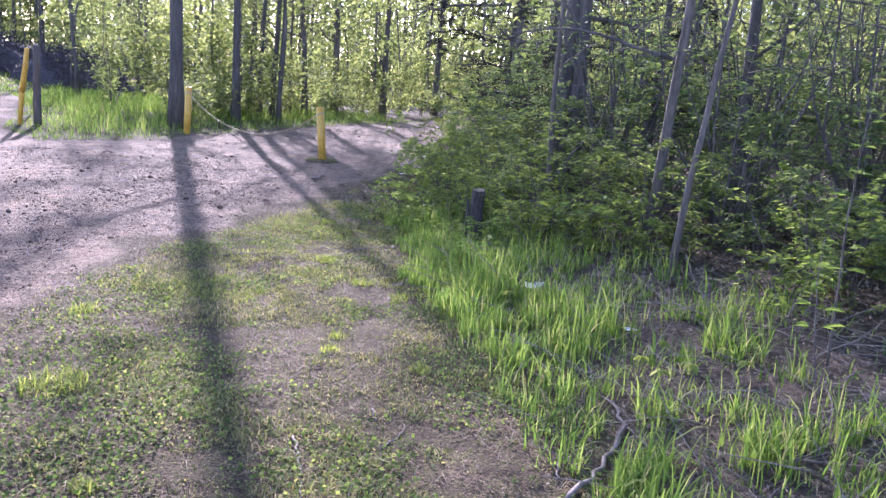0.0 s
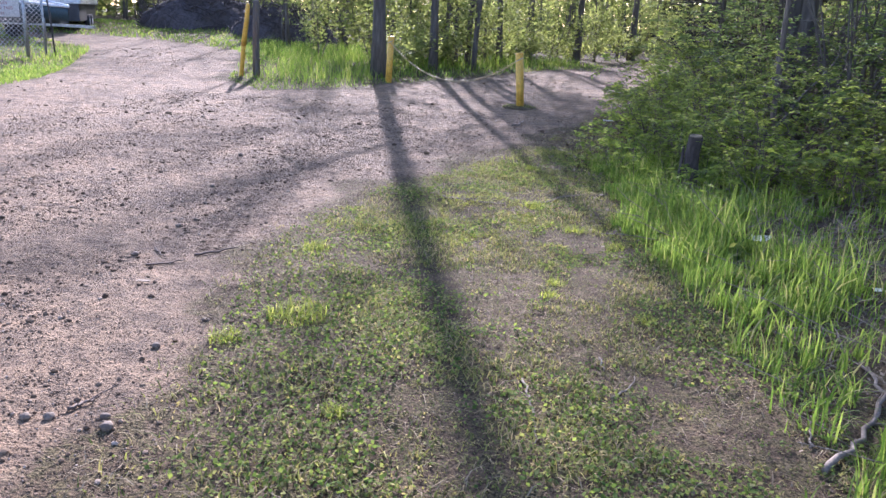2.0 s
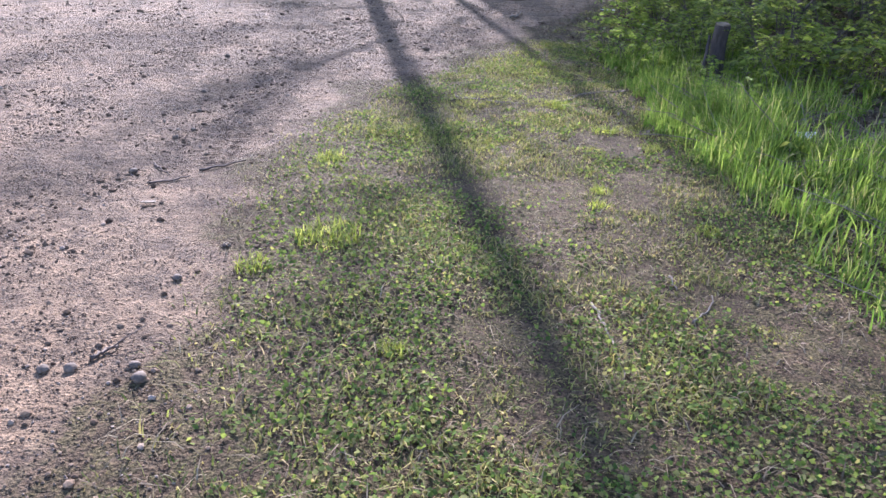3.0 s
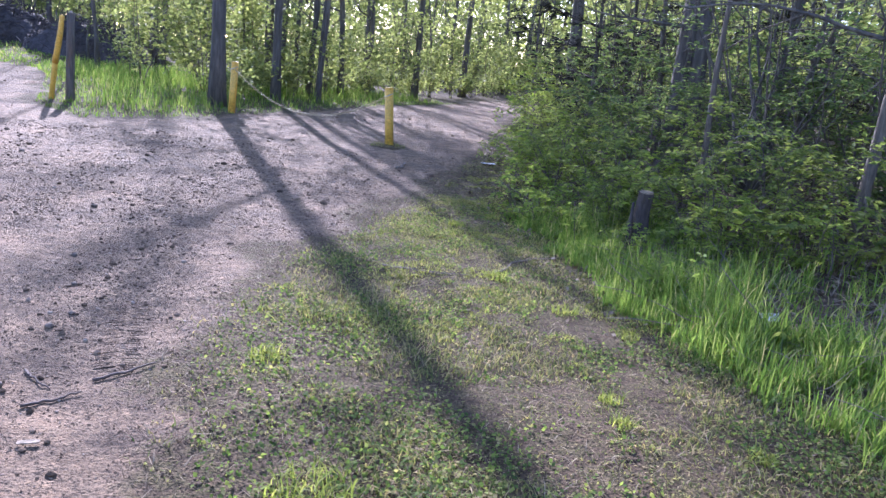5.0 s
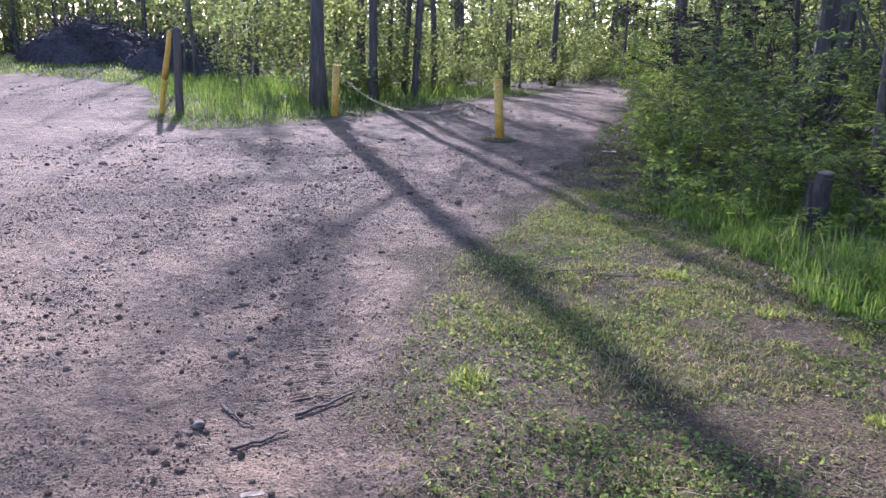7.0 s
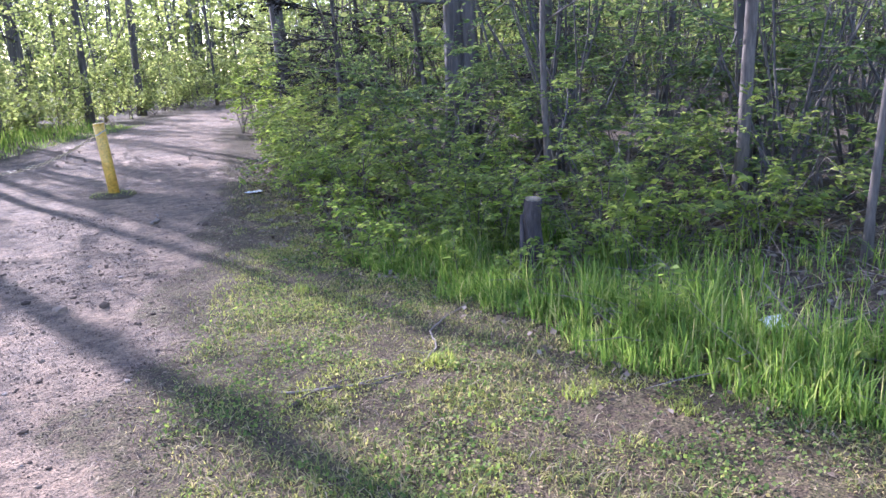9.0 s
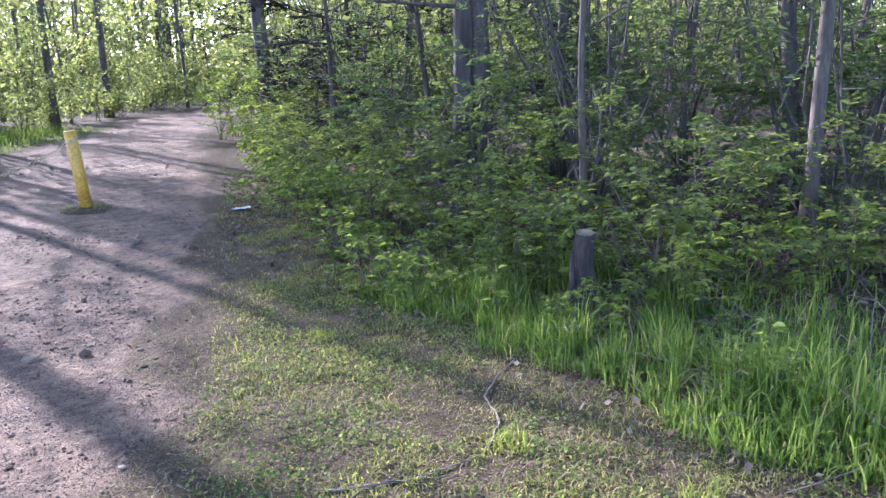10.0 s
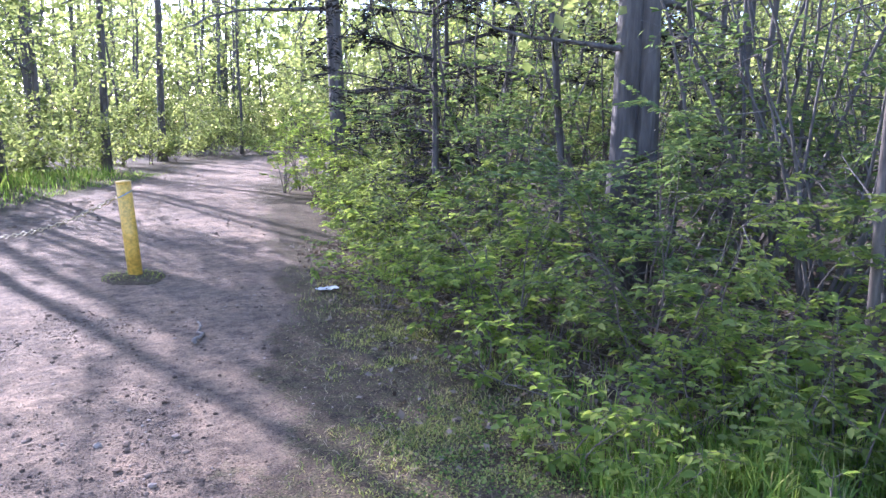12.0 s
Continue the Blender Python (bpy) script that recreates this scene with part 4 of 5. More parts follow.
def turf():
    n = 190000
    x, y = rng.uniform(-2.6, 1.2, n), rng.uniform(0.0, 1.0, n) ** 1.35 * 15.0 - 1.0
    d = inside(x, y, DIRT)
    patch = lattice(x, y, 0.55, 51) * 0.5 + lattice(x, y, 0.2, 52) * 0.35 + lattice(x, y, 0.08, 53) * 0.15
    keep = (d < 0.12 - 0.3 * rng.uniform(0, 1, n)) & (rng.uniform(0, 1, n) < 0.3 + 0.7 * smooth(0.0, -0.9, d + 0.8 * (lattice(x, y, 0.7, 54) - 0.5))) & (patch + 0.16 * rng.uniform(-1, 1, n) > 0.36) & (x < verge(y) + 0.5)
    x, y, patch = x[keep], y[keep], patch[keep]
    h = rng.uniform(0.012, 0.04, len(x)) * (0.45 + 1.4 * smooth(0.42, 0.7, patch))
    v, f = blade_mesh(x, y, ground_z(x, y) - 0.003, h, rng.uniform(0.002, 0.0042, len(x)), rng.uniform(0.5, 1.5, len(x)), rng, 2)
    tagged(new("turf", mesh("turf", v, f, TURF)), "short patchy worn turf of mixed greens", "grass", kind="stuff")
    n = 90000
    x, y = rng.uniform(-2.2, 1.0, n), rng.uniform(4.6, 12.5, n)
    d = inside(x, y, DIRT)
    lush = lattice(x, y, 0.6, 56) * 0.4 + lattice(x, y, 0.24, 57) * 0.35 + lattice(x, y, 0.1, 58) * 0.25
    k = (d < -0.15 - 0.5 * rng.uniform(0, 1, n) ** 2) & (lush + 0.08 * rng.uniform(-1, 1, n) > 0.49 + 0.14 * smooth(8.6, 9.6, y) + 0.1 * smooth(6.0, 5.0, y)) & (x < verge(y) + 0.3)
    x, y, lush = x[k], y[k], lush[k]
    h = rng.uniform(0.01, 0.032, len(x)) * (0.6 + 1.2 * smooth(0.5, 0.72, lush))
    v, f = blade_mesh(x, y, ground_z(x, y) - 0.003, h, rng.uniform(0.002, 0.0042, len(x)), rng.uniform(0.5, 1.5, len(x)), rng, 2)
    tagged(new("lush_turf", mesh("lush_turf", v, f, LUSH)), "sunlit yellow-green clumps in the worn turf", "grass", kind="stuff")
    n = 26000
    x, y = rng.uniform(-11.5, -9.6, n) - rng.exponential(1.6, n), rng.uniform(9, 21, n)
    k = inside(x, y, DIRT) < -0.05
    x, y = x[k], y[k]
    h = rng.uniform(0.04, 0.16, len(x)) * (0.6 + 1.2 * smooth(15, 19, y))
    v, f = blade_mesh(x, y, ground_z(x, y), h, rng.uniform(0.006, 0.012, len(x)), rng.uniform(0.2, 0.9, len(x)), rng, 2)
    m = 16000
    fx, fy = rng.uniform(-29, -9, m), rng.uniform(18, 37, m)
    k = (inside(fx, fy, DIRT) < -0.05) & (fy > 19 - 0.35 * (fx + 9))
    fx, fy = fx[k], fy[k]
    w, g = blade_mesh(fx, fy, ground_z(fx, fy), rng.uniform(0.06, 0.16, len(fx)), rng.uniform(0.014, 0.025, len(fx)), rng.uniform(0.2, 0.9, len(fx)), rng, 2)
    v, f = join([(v, f), (w, g)])
    tagged(new("lawn", mesh("lawn", v, f, GRASS)), "mown grass beside the dirt road", "grass", kind="stuff")


def clover():
    n = 100000
    x, y = rng.uniform(-2.3, 1.0, n), 0.3 + 9 * rng.uniform(0, 1, n) ** 1.4
    k = (inside(x, y, DIRT) < -0.1 - 0.7 * rng.uniform(0, 1, n) ** 2) & (lattice(x, y, 0.5, 61) * 0.6 + lattice(x, y, 0.14, 62) * 0.4 + 0.1 * rng.uniform(-1, 1, n) > 0.5 - 0.16 * smooth(-0.5, -0.9, x) * smooth(4.4, 3.4, y)) & (x < verge(y) + 0.2)
    x, y = x[k], y[k]
    c = np.stack([x, y, ground_z(x, y) + rng.uniform(0.008, 0.035, len(x))], 1)
    tagged(new("clover", mesh("clover", *leaf_mesh(c, 0.018, rng, 0.42), CLOVER)), "small clover leaves in the turf", "weeds", kind="stuff")


def debris():
    n = 42000
    x, y = rng.uniform(-2.3, 2.8, n), rng.uniform(0.02, 1, n) ** 1.25 * 13
    k = (inside(x, y, DIRT) < 0.1) & (rng.uniform(0, 1, n) < 0.45 + 0.5 * smooth(0, 1, x - verge(y)))
    x, y = x[k], y[k]
    n = len(x)
    z = ground_z(x, y) + 0.004
    v, f = blade_mesh(x, y, z, rng.uniform(0.015, 0.07, n), rng.uniform(0.0012, 0.003, n), rng.uniform(1.6, 2.2, n), rng, 2)
    tagged(new("dead_straw", mesh("dead_straw", v, f, STRAW)), "dry straw strewn through the turf", "straw", kind="stuff")
    n = 26000
    x, y = rng.uniform(-1.0, 4.5, n), 1 + 14 * rng.uniform(0, 1, n) ** 1.3
    k = (x > verge(y) - (0.6 + 0.6 * smooth(8, 9.5, y)) * rng.uniform(0, 1, n) ** 2) & (inside(x, y, DIRT) < -0.1)
    x, y = x[k], y[k]
    c = np.stack([x, y, ground_z(x, y) + 0.012], 1)
    tagged(new("leaf_litter", mesh("leaf_litter", *leaf_mesh(c, 0.022 + 0.026 * smooth(3.5, 6.0, y), rng, 0.34, 0.0), DEAD_LEAF)), "brown fallen leaves on the woodland floor", "leaf litter", kind="stuff")


def dead_stalks():
    """Last year's stems and dropped twigs, lying and leaning in the thicket's edge."""
    pieces = []
    r = np.random.default_rng(77)
    while len(pieces) < 1500:
        y = r.uniform(1.2, 13)
        x = float(verge(y)) + r.uniform(0.15, 2.6)
        if inside(np.array([x]), np.array([y]), DIRT)[0] > -0.2:
            continue
        a, up, L = r.uniform(0, 2 * np.pi), abs(r.normal(0, 0.35)), r.uniform(0.15, 0.7)
        line = wander((x, y, gz(x, y) + 0.01), (np.cos(a), np.sin(a), up), L, 4, r, 0.12, -0.02)
        line[:, 2] = np.maximum(line[:, 2], ground_z(line[:, 0], line[:, 1]) + 0.006)
        pieces.append(tube(line, r.uniform(0.0015, 0.005) * (1 - 0.6 * np.linspace(0, 1, 5)), 4))
    tagged(new("dead_stalks", mesh("dead_stalks", *join(pieces), TWIG)), "grey dead stems and twigs strewn under the thicket", "twigs", kind="stuff")


dead_stalks()


def gravel():
    bm = bmesh.new()
    bmesh.ops.create_icosphere(bm, subdivisions=1, radius=1)
    base = np.array([v.co for v in bm.verts])
    tri = np.array([[v.index for v in f.verts] for f in bm.faces])
    bm.free()
    n = 85000
    x, y = rng.uniform(-7.5, 0.2, n), rng.uniform(0.2, 1.0, n) ** 1.2 * 14 - 1.5
    d = inside(x, y, DIRT)
    rut = 0.5 + 0.5 * np.sin((x + 0.06 * y + 0.5 * lattice(x, y, 2.5, 75)) * 2 * np.pi / 1.25)
    loose = 0.28 * rut + 0.42 * lattice(x, y, 0.9, 71) + 0.3 * lattice(x, y, 0.3, 72)
    k = (d > -0.2) & (rng.uniform(0, 1, n) < (0.22 + 1.0 * smooth(0.4, 0.75, loose)) * (0.4 + 0.6 * smooth(0.15, 0.8, d)))
    x, y = x[k], y[k]
    n = len(x)
    s = 0.002 + rng.exponential(0.0028, n).clip(0, 0.018)
    far = 5000
    fx, fy = rng.uniform(-15, 1, far), rng.uniform(8, 26, far)
    k = (inside(fx, fy, DIRT) > 0.1) & (rng.uniform(0, 1, far) < 0.1 + 1.2 * smooth(0.4, 0.7, lattice(fx, fy, 1.6, 73)))
    fx, fy = fx[k], fy[k]
    fs = 0.006 + rng.exponential(0.006, len(fx)).clip(0, 0.03)
    x, y, s = np.r_[x, fx], np.r_[y, fy], np.r_[s, fs]
    n = len(x)
    squash = np.stack([s * rng.uniform(0.8, 1.4, n), s * rng.uniform(0.8, 1.2, n), s * rng.uniform(0.5, 0.9, n)], 1)
    v = base[None] * squash[:, None] * rng.uniform(0.8, 1.2, (n, len(base), 1)) + np.stack([x, y, ground_z(x, y) + s * 0.25], 1)[:, None]
    f = (np.arange(n)[:, None, None] * len(base) + tri[None]).reshape(-1, 3)
    grit_n = 60000
    x, y = rng.uniform(-5.5, -1.2, grit_n), 0.8 + 8.5 * rng.uniform(0, 1, grit_n) ** 1.3
    d = inside(x, y, DIRT)
    k = (d > -0.12) & (rng.uniform(0, 1, grit_n) < 0.25 + smooth(0.3, 0.75, 0.5 * lattice(x, y, 0.8, 76) + 0.5 * lattice(x, y, 0.25, 77)))
    x, y = x[k], y[k]
    m = len(x)
    s = rng.uniform(0.0022, 0.0055, m)
    eight = np.array([(1, 0, 0), (-1, 0, 0), (0, 1, 0), (0, -1, 0), (0, 0, 0.8), (0, 0, -0.8)], float)
    sides = np.array([(0, 2, 4), (2, 1, 4), (1, 3, 4), (3, 0, 4), (2, 0, 5), (1, 2, 5), (3, 1, 5), (0, 3, 5)])
    gv = eight[None] * s[:, None, None] * rng.uniform(0.65, 1.35, (m, 6, 1)) + np.stack([x, y, ground_z(x, y) + s * 0.3], 1)[:, None]
    gf = (np.arange(m)[:, None, None] * 6 + sides[None]).reshape(-1, 3)
    tagged(new("grit", mesh("grit", gv.reshape(-1, 3), gf, PEBBLE, True)), "fine brown grit strewn over the packed dirt", "gravel", kind="stuff")
    tagged(new("gravel", mesh("gravel", v.reshape(-1, 3), f, PEBBLE, True)), "small dark stones and clods on the dirt", "gravel", kind="stuff")


TUFTS = [(-1.39, 3.04, 2.0), (-0.18, 3.96, 0.8), (1.02, 4.66, 1.2), (-0.14, 5.25, 1.1), (-0.67, 7.7, 1.2), (-1.73, 4.18, 1.4), (-0.21, 3.7, 0.7), (-0.49, 5.96, 1.2), (-1.6, 2.7, 1.0), (0.15, 4.9, 0.9), (0.3, 3.5, 0.8), (-0.9, 2.2, 0.7)]


def tufts():
    for k, (x, y, size) in enumerate(TUFTS):
        n = int(90 * size)
        a, d = rng.uniform(0, 2 * np.pi, n), 0.075 * size * np.sqrt(rng.uniform(0, 1, n))
        px, py = d * np.cos(a), d * np.sin(a)
        z0 = gz(x, y)
        v, f = blade_mesh(px, py, ground_z(px + x, py + y) - z0 - 0.004, rng.uniform(0.03, 0.09, n) * size**0.5, rng.uniform(0.002, 0.004, n), rng.uniform(0.4, 1.1, n), rng, 3)
        ob = new("grass_tuft", mesh("grass_tuft", v, f, TUFT))
        ob.location = (x, y, z0)
        tagged(ob, "bright yellow-green grass tuft in worn turf", "grass", "grass tufts")


tufts()
tall_grass()
weed_plants()
verge_grass()
turf()
clover()
debris()
gravel()


# ---- posts and chain ----
def bollard(x, y, height, tilt, label):
    thing = empty("bollard", x, y, gz(x, y))
    thing.matrix_basis = pose(x, y, gz(x, y), tilt[0], tilt[1], 0)
    bm = bmesh.new()
    cylinder(bm, 0.07, height + 0.2, Matrix.Translation((0, 0, height / 2 - 0.1)), 24)
    part("post", bm, YELLOW, thing)
    bm = bmesh.new()
    cylinder(bm, 0.073, 0.012, Matrix.Translation((0, 0, height + 0.006)), 24)
    part("cap", bm, YELLOW, thing)
    bm = bmesh.new()
    v = tube([(0.065 * math.cos(a), -0.072 - 0.025 * math.sin(a), height - 0.1 + 0.03 * math.cos(a)) for a in np.linspace(0, math.pi, 8)], [0.006] * 8, 6)
    bm.free()
    under(new("chain_eye", mesh("chain_eye", *v, GALV)), thing, "small steel eye for the chain")
    return tagged(thing, label, "bollard", "yellow bollards")


bollard(-1.48, 13.7, 0.95, (4.0, -4.5), "yellow painted steel bollard standing in the dirt")


def base_mound(x, y, radius, height):
    """A low heap of soil with thin grass round a post's foot."""
    bm = bmesh.new()
    bmesh.ops.create_uvsphere(bm, u_segments=28, v_segments=14, radius=1)
    for v in bm.verts:
        lump = 1 + 0.35 * noise.noise(Vector((v.co.x * 1.6, v.co.y * 1.6, 3.0)))
        v.co = Vector((v.co.x * radius * lump, v.co.y * radius * lump, v.co.z * height * (1 + 0.3 * noise.noise(v.co * 4))))
    me = bpy.data.meshes.new("soil_mound")
    bm.to_mesh(me)
    bm.free()
    me.materials.append(SOIL)
    me.polygons.foreach_set("use_smooth", [True] * len(me.polygons))
    me.attributes.new("turf", "FLOAT", "POINT").data.foreach_set("value", np.full(len(me.vertices), 0.75, np.float32))
    ob = new("soil_mound", me)
    ob.location = (x, y, gz(x, y) - 0.005)
    tagged(ob, "low brown soil mound round a bollard's foot", "mound")
    a, d = rng.uniform(0, 2 * np.pi, 220), radius * np.sqrt(rng.uniform(0.03, 0.9, 220))
    px, py = d * np.cos(a), d * np.sin(a)
    z = height * np.sqrt(np.maximum(0.02, 1 - (d / radius) ** 2)) * 0.8
    v, f = blade_mesh(px, py, z, rng.uniform(0.02, 0.07, 220), rng.uniform(0.002, 0.004, 220), rng.uniform(0.4, 1.2, 220), rng, 3)
    ob = new("grass_tuft", mesh("grass_tuft", v, f, TUFT))
    ob.location = (x, y, gz(x, y) - 0.01)
    tagged(ob, "thin dry grass round a bollard's foot", "grass", "grass tufts")


base_mound(-1.5, 13.68, 0.32, 0.04)
bollard(-4.7, 16.35, 0.98, (3.0, 3.0), "yellow painted steel bollard beside a tree")


def hanging_chain(a, b, low):
    thing = empty("chain", (a[0] + b[0]) / 2, (a[1] + b[1]) / 2, low)
    ts = np.linspace(0, 1, 400)
    sag = 4 * ((a[2] + b[2]) / 2 - low)
    p = np.array(a)[None] * (1 - ts[:, None]) + np.array(b)[None] * ts[:, None]
    p[:, 2] -= sag * ts * (1 - ts)
    run = np.r_[0, np.cumsum(np.linalg.norm(np.diff(p, axis=0), axis=1))]
    n = int(run[-1] / 0.054)
    ring = [(0.032 * math.cos(t), 0.018 * math.sin(t), 0) for t in np.linspace(0, 2 * math.pi, 11)]
    link = mesh("link", *tube(ring, [0.005] * 11, 4), CHAIN)
    at = np.stack([np.interp((np.arange(n) + 0.5) * run[-1] / n, run, p[:, k]) for k in range(3)], 1)
    way = np.gradient(at, axis=0)
    for i in range(n):
        m = Vector(way[i]).to_track_quat("X", "Z").to_matrix().to_4x4()
        ob = new("link", link)
        ob.parent = thing
        ob.matrix_basis = Matrix.Translation(Vector(at[i]) - thing.location) @ m @ Matrix.Rotation(math.pi / 2 * (i % 2), 4, "X")
    tagged(thing, "slack yellowed chain hung between two bollards", "chain")


hanging_chain((-4.66, 16.27, 0.95), (-1.53, 13.62, 0.86), 0.31)


def leaning_post():
    x, y = -8.05, 16.05
    thing = empty("leaning_post", x, y, gz(x, y))
    line = [(-0.08, 0.1, -0.2), (0.0, 0.0, 0.0), (0.13, -0.16, 0.45), (0.2, -0.25, 0.72)]
    under(new("lower_length", mesh("lower_length", *tube(line, [0.05, 0.048, 0.048, 0.052], 10), YELLOW)), thing)
    line = [(0.2, -0.25, 0.7), (0.26, -0.33, 0.84), (0.39, -0.46, 1.22), (0.47, -0.55, 1.54)]
    under(new("upper_length", mesh("upper_length", *tube(line, [0.058, 0.056, 0.05, 0.042], 10), YELLOW)), thing, "bent upper length with scraped paint")
    tagged(thing, "bent yellow post leaning over the road edge", "post")
    x, y = -7.75, 16.2
    stake = empty("stake", x, y, gz(x, y))
    under(new("shaft", mesh("shaft", *tube([(0, 0, -0.2), (0.0, 0, 0.5), (0.03, 0, 1.6)], [0.085, 0.08, 0.07], 9), BARK)), stake)
    tagged(stake, "dark broken trunk stub behind the leaning post", "stake")


leaning_post()


# ---- stump, sticks, stones, litter ----
def stump():
    x, y = 0.83, 7.1
    thing = empty("stump", x, y, gz(x, y))
    h = 0.53 - gz(x, y)
    r = np.random.default_rng(5)
    line = [(0, 0, -0.1), (0, 0, 0.02), (0.005, 0, 0.2), (0.0, 0.01, h * 0.7), (0.01, 0.0, h)]
    v, f = tube(line, [0.1, 0.08, 0.066, 0.064, 0.062], 14)
    v[:-2, :2] += r.normal(0, 0.006, (len(v) - 2, 2))
    v[-1, 2] = h + 0.004
    under(new("bark", mesh("bark", v, f, STUMP_BARK, True)), thing, "ragged grey bark")
    bm = bmesh.new()
    cylinder(bm, 0.056, 0.012, Matrix.Translation((0.01, 0, h + 0.008)) @ Matrix.Rotation(0.1, 4, "X"), 14)
    part("cut_face", bm, CUT_WOOD, thing, "weathered pale sawn top", True)
    under(new("splinter", mesh("splinter", *tube([(-0.09, -0.01, -0.05), (-0.088, 0, 0.15), (-0.086, 0.0, h * 0.82)], [0.025, 0.022, 0.012], 6), STUMP_BARK)), thing)
    tagged(thing, "grey sawn tree stump in tall grass", "stump")


stump()


def stick(name, points, radius, mat, label, forks=0, seed=0):
    r = np.random.default_rng(seed)
    x, y = points[0]
    thing = empty(name, x, y, gz(x, y))
    p = []
    for (ax, ay), (bx, by) in zip(points, points[1:]):
        for t in np.linspace(0, 1, 6)[:-1]:
            p.append((ax + (bx - ax) * t, ay + (by - ay) * t))
    p.append(points[-1])
    p = np.array(p) + r.normal(0, radius * 0.8, (len(p), 2))
    z = ground_z(p[:, 0], p[:, 1]) + radius * 0.9 + r.uniform(0, radius, len(p))
    line = np.column_stack([p[:, 0] - x, p[:, 1] - y, z - gz(x, y)])
    under(new("shaft", mesh("shaft", *tube(line, radius * (1 - 0.55 * np.linspace(0, 1, len(p))), 7), mat)), thing)
    for _ in range(forks):
        q = line[r.integers(2, len(line) - 2)]
        tw = wander(q, (*r.normal(0, 1, 2), 0.1), radius * 22, 4, r, 0.15, -0.02)
        under(new("twig", mesh("twig", *tube(tw, radius * 0.45 * (1 - 0.6 * np.linspace(0, 1, 5)), 5), mat)), thing)
    tagged(thing, label, "stick", "fallen sticks")


for points, radius, mat, label, forks in (
        ([(-2.53, 3.52), (-2.44, 3.6), (-2.36, 3.67)], 0.007, DARK_TWIG, "dark bent stick lying on the dirt", 0),
        ([(-2.37, 3.8), (-2.28, 3.88), (-2.18, 3.99)], 0.008, DARK_TWIG, "dark stick at the edge of the dirt", 0),
        ([(-2.65, 3.84), (-2.59, 3.77), (-2.5, 3.71)], 0.006, DARK_TWIG, "small hooked dark stick on the dirt", 0),
        ([(-0.24, 2.69), (-0.19, 2.53), (-0.16, 2.37), (-0.14, 2.2)], 0.006, TWIG, "pale crooked dry stick on the turf", 0),
        ([(-1.83, 1.94), (-1.82, 1.99), (-1.8, 2.06)], 0.008, DARK_TWIG, "short dark stick beside stones", 1),
        ([(0.07, 2.99), (0.1, 2.9)], 0.006, TWIG, "short pale twig on the turf", 0),
        ([(0.13, 2.64), (0.2, 2.75), (0.23, 2.86)], 0.005, TWIG, "bent pale twig on the turf", 0),
        ([(-0.9, 2.89), (-0.82, 2.78)], 0.004, TWIG, "short pale twig on worn turf", 0),
        ([(-1.32, 5.84), (-1.15, 5.93), (-0.98, 5.96)], 0.007, DARK_TWIG, "thin dark stick across the turf", 1),
        ([(-0.59, 5.96), (-0.41, 6.16), (-0.32, 6.42), (-0.14, 6.6), (0.26, 6.9)], 0.007, TWIG, "long dry branch reaching into tall grass", 1),
        ([(-1.31, 11.08), (-1.21, 11.28), (-1.19, 11.6)], 0.016, TWIG, "curved pale stick on the dirt track", 0),
        ([(-1.3, 6.0), (-1.02, 5.9), (-0.68, 5.92)], 0.006, TWIG, "thin dry branch lying on the turf", 2),
        ([(0.83, 2.24), (1.03, 2.53), (1.23, 2.95), (1.23, 3.25)], 0.013, TWIG, "crooked dead branch lying in tall grass", 3),
        ([(0.83, 2.4), (0.85, 2.53), (0.9, 2.68)], 0.005, TWIG, "thin dry twig beside a dead branch", 0)):
    stick("fallen_stick", points, radius, mat, label, forks, int(radius * 5000) + len(label))


def stone(x, y, size, seed):
    r = np.random.default_rng(seed)
    bm = bmesh.new()
    bmesh.ops.create_icosphere(bm, subdivisions=2, radius=size * 0.8)
    for v in bm.verts:
        n = noise.noise(Vector(v.co) / size * 1.1 + Vector((seed * 3.1, 0, 0)))
        v.co *= 1 + 0.35 * n
        v.co.z *= 0.7
    me = bpy.data.meshes.new("stone")
    bm.to_mesh(me)
    bm.free()
    me.materials.append(STONE)
    me.polygons.foreach_set("use_smooth", [True] * len(me.polygons))
    ob = new("stone", me)
    ob.matrix_basis = pose(x, y, gz(x, y) + size * 0.3, 0, 0, seed * 40)
    tagged(ob, "rounded grey stone lying on the dirt edge", "stone", "loose stones")


for k, (x, y, size) in enumerate([(-1.86, 1.87, 0.026), (-1.94, 1.85, 0.024), (-1.68, 1.94, 0.022), (-1.63, 1.87, 0.03), (-1.84, 2.53, 0.024), (-1.79, 2.87, 0.022),
                                  (-3.68, 7.1, 0.035), (-2.68, 3.67, 0.03), (-2.78, 4.33, 0.025), (-2.76, 4.53, 0.022), (-2.95, 5.0, 0.02), (-3.2, 5.6, 0.025)]):
    stone(x, y, size, k)


def scrap(x, y, length, width, turn, label, mat=None):
    """A crumpled flat scrap lying on the ground."""
    bm = bmesh.new()
    bmesh.ops.create_grid(bm, x_segments=6, y_segments=4, size=0.5)
    for v in bm.verts:
        v.co.x *= length * (1 - 0.3 * abs(v.co.y))
        v.co.y *= width
        v.co.z = 0.18 * width * noise.noise(Vector((v.co.x * 30, v.co.y * 30, turn))) + 0.1 * width
    bmesh.ops.solidify(bm, geom=bm.faces[:], thickness=0.004)
    me = bpy.data.meshes.new("litter")
    bm.to_mesh(me)
    bm.free()
    me.materials.append(mat or PAPER)
    ob = new("litter", me)
    ob.matrix_basis = pose(x, y, gz(x, y) + 0.012, 0, 0, turn)
    tagged(ob, label, "litter")


